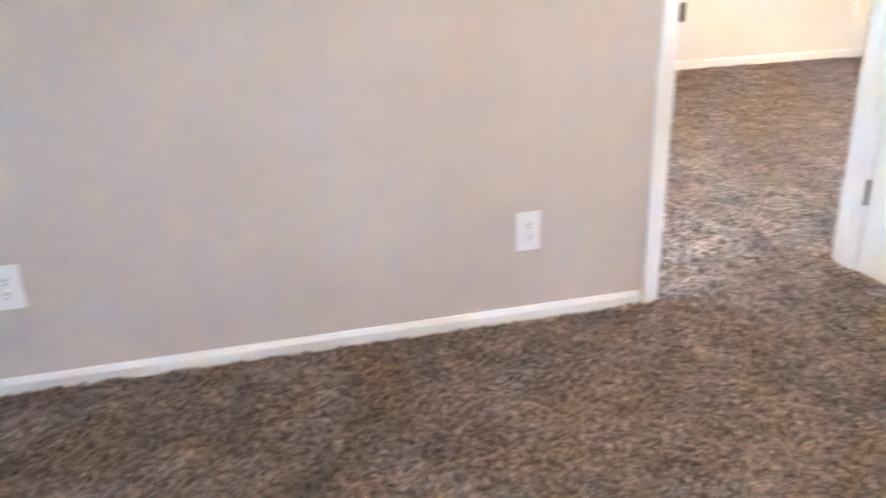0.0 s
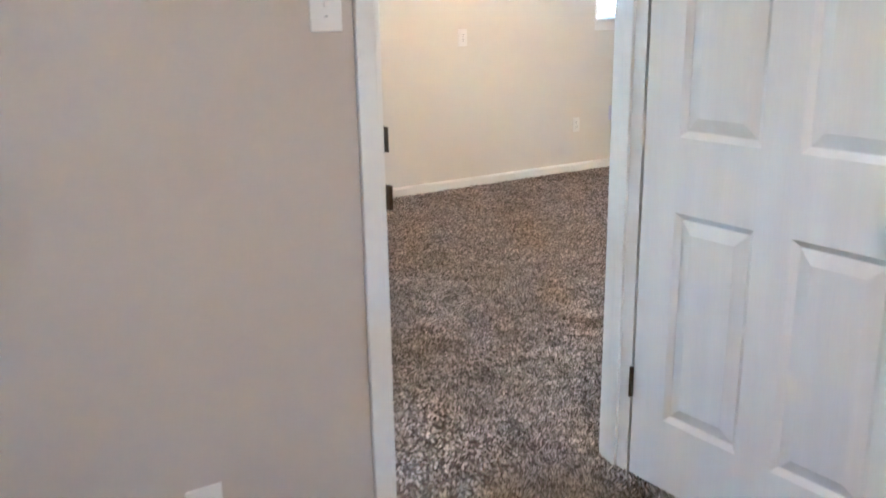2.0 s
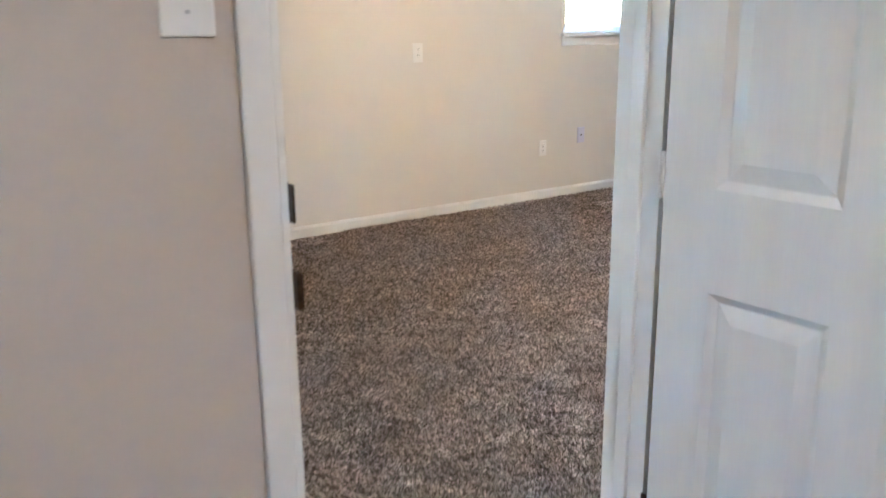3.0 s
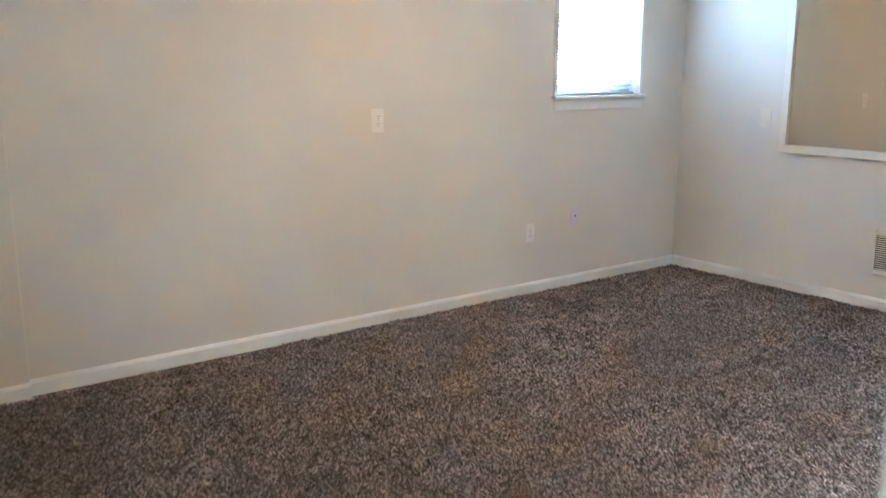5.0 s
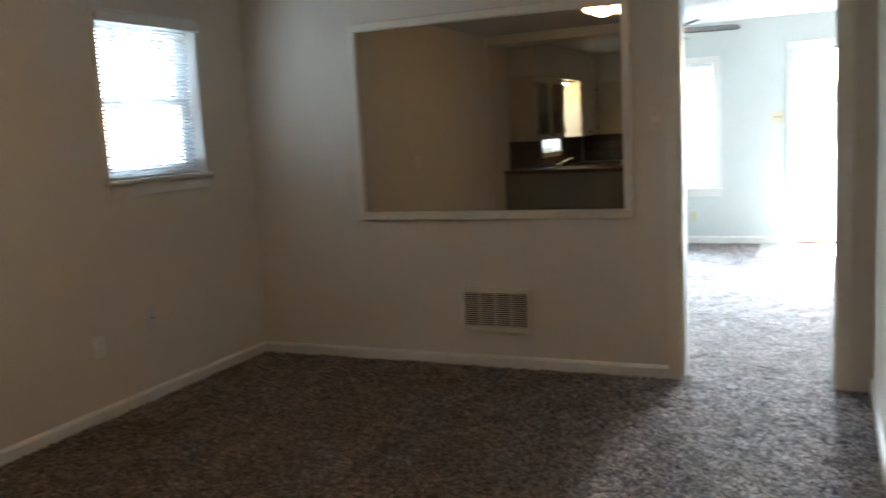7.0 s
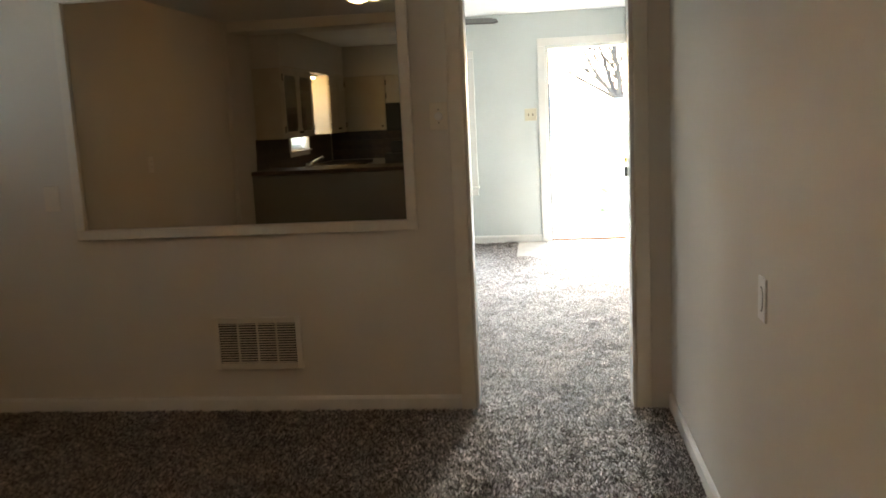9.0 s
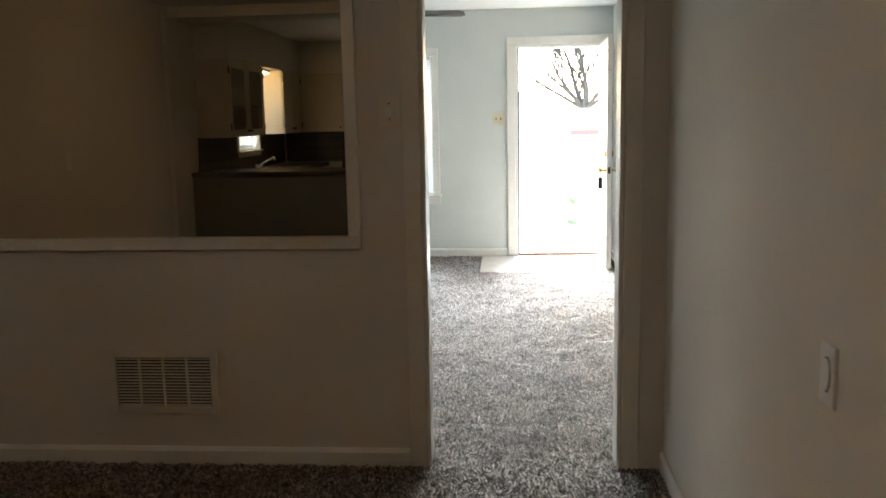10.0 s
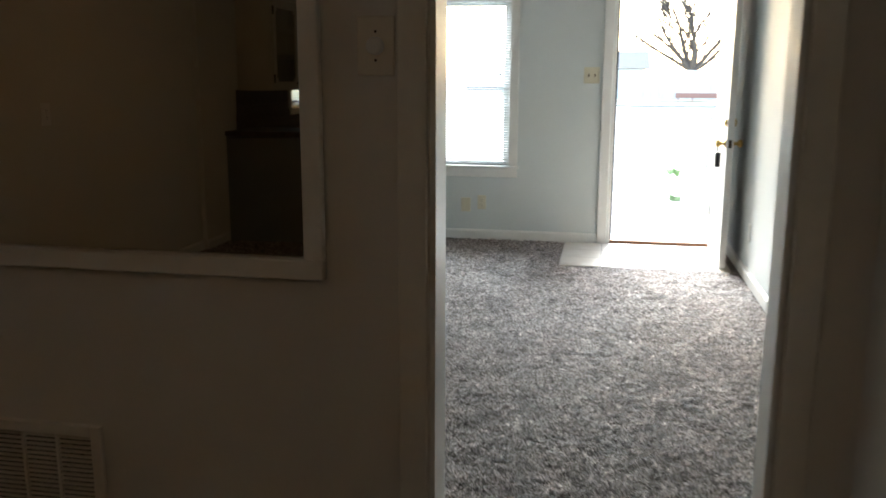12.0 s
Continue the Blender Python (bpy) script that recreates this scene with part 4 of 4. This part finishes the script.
def sink():
    th = thing("kitchen_sink", pose(0, 0, 0), "stainless steel double sink set in the worktop", "sink")
    bm = bmesh.new()
    for a in ((SX0 - 0.015, SX1 + 0.015, SY0 - 0.015, SY0 + 0.02), (SX0 - 0.015, SX1 + 0.015, SY1 - 0.03, SY1 + 0.015), (SX0 - 0.015, SX0 + 0.02, SY0 + 0.02, SY1 - 0.03), (SX1 - 0.02, SX1 + 0.015, SY0 + 0.02, SY1 - 0.03), (0.08, 0.12, SY0 + 0.02, SY1 - 0.03)):
        box(bm, *a, KC, KC + 0.006)
    part("rim", bm, STEEL, th)
    for x0, x1 in ((SX0 + 0.02, 0.08), (0.12, SX1 - 0.02)):
        bm = boxed(x0, x1, SY0 + 0.02, SY1 - 0.03, KC - 0.175, KC, bevel=0.02)
        bmesh.ops.delete(bm, geom=[f for f in bm.faces if f.calc_center_median().z > KC - 0.0005], context='FACES')
        part("basin", bm, STEEL, th)
    tap = thing("faucet", pose(0.10, 6.455, KC + 0.006), "chrome kitchen faucet with a low swivel spout", "faucet")
    part("base_plate", boxed(-0.11, 0.11, -0.025, 0.025, 0, 0.012, bevel=0.004), CHROME, tap)
    for x in (-0.085, 0.085):
        part("handle", lathe(bmesh.new(), [(0.022, 0.012), (0.02, 0.03), (0.026, 0.04), (0.024, 0.06), (0.008, 0.066)], Matrix.Translation((x, 0, 0)), 12), CHROME, tap, smooth=True)
    bm = bmesh.new()
    rod(bm, (0, 0, 0.01), (0, 0, 0.06), 0.018)
    rod(bm, (0, 0, 0.05), (-0.12, -0.15, 0.13), 0.011)
    rod(bm, (-0.12, -0.15, 0.135), (-0.13, -0.165, 0.105), 0.012)
    part("spout", bm, CHROME, tap, smooth=True)


sink()


def black_appliances():
    th = thing("range_hood", pose(0, 0, 0), "black microwave range hood under the short cabinet", "range hood")
    part("body", boxed(KX0 + 0.002, -1.17, 5.05, 5.65, 1.215, 1.598, bevel=0.006), BLACK, th)
    part("door", boxed(-1.169, -1.145, 5.19, 5.645, 1.235, 1.59, bevel=0.006), BLACK, th)
    part("control_panel", boxed(-1.169, -1.15, 5.055, 5.185, 1.235, 1.59, bevel=0.004), DARK, th)
    part("handle", rod(bmesh.new(), (-1.125, 5.21, 1.28), (-1.125, 5.21, 1.55), 0.009), BLACK, th)
    th = thing("stove", pose(0, 0, 0), "black kitchen stove against the end wall", "stove")
    part("body", boxed(KX0 + 0.02, -0.92, 5.05, 5.655, 0.007, 0.91, bevel=0.008), BLACK, th)
    part("oven_door", boxed(-0.919, -0.895, 5.07, 5.635, 0.2, 0.75, bevel=0.006), BLACK, th)
    part("back_guard", boxed(KX0 + 0.021, KX0 + 0.09, 5.05, 5.655, 0.911, 1.06, bevel=0.008), BLACK, th)
    for x, y in ((-1.1, 5.2), (-1.1, 5.5), (-1.32, 5.2), (-1.32, 5.5)):
        part("burner", lathe(bmesh.new(), [(0.085, 0.911), (0.085, 0.922), (0.06, 0.926)], Matrix.Translation((x, y, 0))), DARK, th)


black_appliances()


def sink_light():
    th = thing("sink_light", pose(0.07, 6.40, UT), "lit fluorescent fixture under the soffit over the sink", "light fixture")
    part("housing", boxed(-0.30, 0.30, -0.05, 0.05, -0.03, 0.0, bevel=0.004), PLASTIC, th)
    part("tube", boxed(-0.28, 0.28, -0.03, 0.03, -0.05, -0.0305, bevel=0.008), glow_material("lit_warm_tube", (1.0, 0.68, 0.32), 2.6), th, "glowing warm diffuser")


sink_light()

# ---- outdoors ----
GZ = -0.30
structure("ground", boxed(-900, 1500, -1200, 1200, GZ - 0.2, GZ), GROUND, "pale dry lawn reaching the horizon", "ground")
structure("porch", boxed(XF + 0.172, XF + 1.7, 1.6, 4.9, GZ + 0.001, -0.02, bevel=0.01), CONCRETE, "pale concrete porch slab before the front door", "porch")
structure("pavement", boxed(XF + 1.701, 56.0, 2.3, 3.7, GZ + 0.001, GZ + 0.03, bevel=0.008), CONCRETE, "pale concrete front path", "path")
structure("kerb", boxed(56.2, 56.4, -80, 80, GZ + 0.001, GZ + 0.12, bevel=0.02), CONCRETE, "concrete street kerb", "kerb")
structure("road", boxed(56.401, 66.0, -200, 200, GZ + 0.001, GZ + 0.012), ASPHALT, "grey asphalt street", "road")


def fence():
    th = thing("board_fence", pose(72, 0, GZ), "weathered whitewashed board fence across the street", "fence")
    data = mesh("board", boxed(-0.012, 0.012, -0.14, 0.14, 0.05, 2.25, bevel=0.004, seg=1), FENCE)
    for i in range(90):
        piece("board", data, th, Matrix.Translation((random.uniform(-0.01, 0.01), -14 + 0.287 * i, random.uniform(-0.03, 0.02))))
    for z in (0.45, 1.8):
        part("rail", boxed(0.013, 0.06, -14.2, 11.7, z, z + 0.09), FENCE, th)
    th = thing("low_kerb_rail", pose(70, -2.5, GZ), "low reddish rail in front of the fence", "rail")
    part("rail", boxed(-0.05, 0.05, -2.2, 1.2, 0.25, 0.6, bevel=0.02), BRICKISH, th)
    for y in (-2.0, 0.0, 1.0):
        part("post", boxed(-0.04, 0.04, y - 0.05, y + 0.05, 0, 0.25), BRICKISH, th)


fence()


def bare_tree():
    rng = random.Random(11)
    th = thing("bare_tree", pose(75, -2.9, GZ), "large bare-branched tree behind the fence", "tree")
    trunk = bmesh.new()
    rod(trunk, (0, 0, -0.05), (0.05, 0, 1.3), 0.52, 0.42, 14)
    rod(trunk, (0.05, 0, 1.25), (0, 0.05, 2.5), 0.43, 0.40, 14)
    part("trunk", trunk, BARK, th)

    def grow(bm, a, d, length, r, level):
        """A wandering limb that forks along its way, down to fine twigs."""
        n = 6 if level < 3 else 4
        p = Vector(a)
        for i in range(n):
            d = (d + Vector((rng.gauss(0, 0.08), rng.gauss(0, 0.10), rng.gauss(0.05, 0.05)))).normalized()
            q = p + d * length / n
            r0, r1 = r * (1 - 0.62 * i / n), r * (1 - 0.62 * (i + 1) / n)
            rod(bm, p, q, r0, r1, 7 if level < 3 else 4)
            if level < 5:
                s = Vector((rng.gauss(0, 0.4), rng.choice((-1, 1)) * rng.uniform(0.35, 0.8), rng.uniform(0.0, 0.35)))
                grow(bm, q, (d + s).normalized(), length * rng.uniform(0.38, 0.58), max(r1 * 0.55, 0.05), level + 1)
            p = q

    for y, z, x, r in ((1.5, 0.75, 0.2, 0.12), (1.0, 1.0, -0.3, 0.15), (0.55, 1.3, 0.3, 0.18), (0.1, 1.4, -0.3, 0.18), (-0.35, 1.4, 0.2, 0.18), (-0.8, 1.1, -0.2, 0.15), (-1.3, 0.8, 0.2, 0.12)):
        limb = bmesh.new()
        grow(limb, (0, 0.05 + y * 0.22, 2.35), Vector((x, y, z)).normalized(), 5.0, r * 1.3, 3 if abs(y) > 1.4 else 2)
        part("limb", limb, BARK, th)


bare_tree()


def weed(x, y, n, r):
    rng = random.Random(int(x * 10))
    bm = bmesh.new()
    for i in range(n):
        a, d = rng.uniform(0, 6.28), rng.uniform(0, r)
        bx, by = d * math.cos(a), d * math.sin(a)
        tilt, h, w = rng.uniform(0.2, 0.9), rng.uniform(0.06, 0.16), rng.uniform(0.02, 0.045)
        t = Vector((math.cos(a), math.sin(a), 0))
        s = Vector((-t.y, t.x, 0)) * w
        b0 = Vector((bx, by, -0.01))
        m1 = b0 + t * h * tilt * 0.4 + Vector((0, 0, h * 0.7))
        e1 = b0 + t * h * tilt + Vector((0, 0, h * 0.85))
        vs = [bm.verts.new(q) for q in (b0 - s * 0.3, b0 + s * 0.3, m1 + s, e1, m1 - s)]
        bm.faces.new(vs)
    ob = new("weed_clump", mesh("weed_clump", bm, LEAF))
    ob.matrix_world = pose(x, y, GZ)
    tagged(ob, "small green weed clump on the lawn", "weed", "weeds", "stuff")


weed(20.17, 2.3, 22, 0.14)
weed(16.79, 2.52, 16, 0.10)
st = thing("garden_stake", pose(21.5, 1.63, GZ), "thin dark stake standing in the lawn", "stake")
part("stake", rod(bmesh.new(), (0, 0, -0.02), (0.02, -0.04, 0.95), 0.014, 0.012, 8), BLACK, st)


def far_house():
    th = thing("far_house", pose(98, 9, GZ), "pale house with a grey roof beyond the fence", "house")
    part("wall", boxed(-4, 4, -9, 9, 0, 2.7), SIDING, th)
    bm = bmesh.new()
    v = [bm.verts.new(q) for q in ((-4.6, -9.5, 2.6), (4.6, -9.5, 2.6), (0, -9.5, 4.4), (-4.6, 9.5, 2.6), (4.6, 9.5, 2.6), (0, 9.5, 4.4))]
    for f in ((0, 1, 2), (3, 5, 4), (0, 2, 5, 3), (1, 4, 5, 2), (0, 3, 4, 1)):
        bm.faces.new([v[i] for i in f])
    part("roof", bm, ROOFING, th)
    for y in (-5, 0, 5):
        part("window", boxed(-4.03, -3.98, y - 0.6, y + 0.6, 1.0, 2.1), BLACK, th)


far_house()
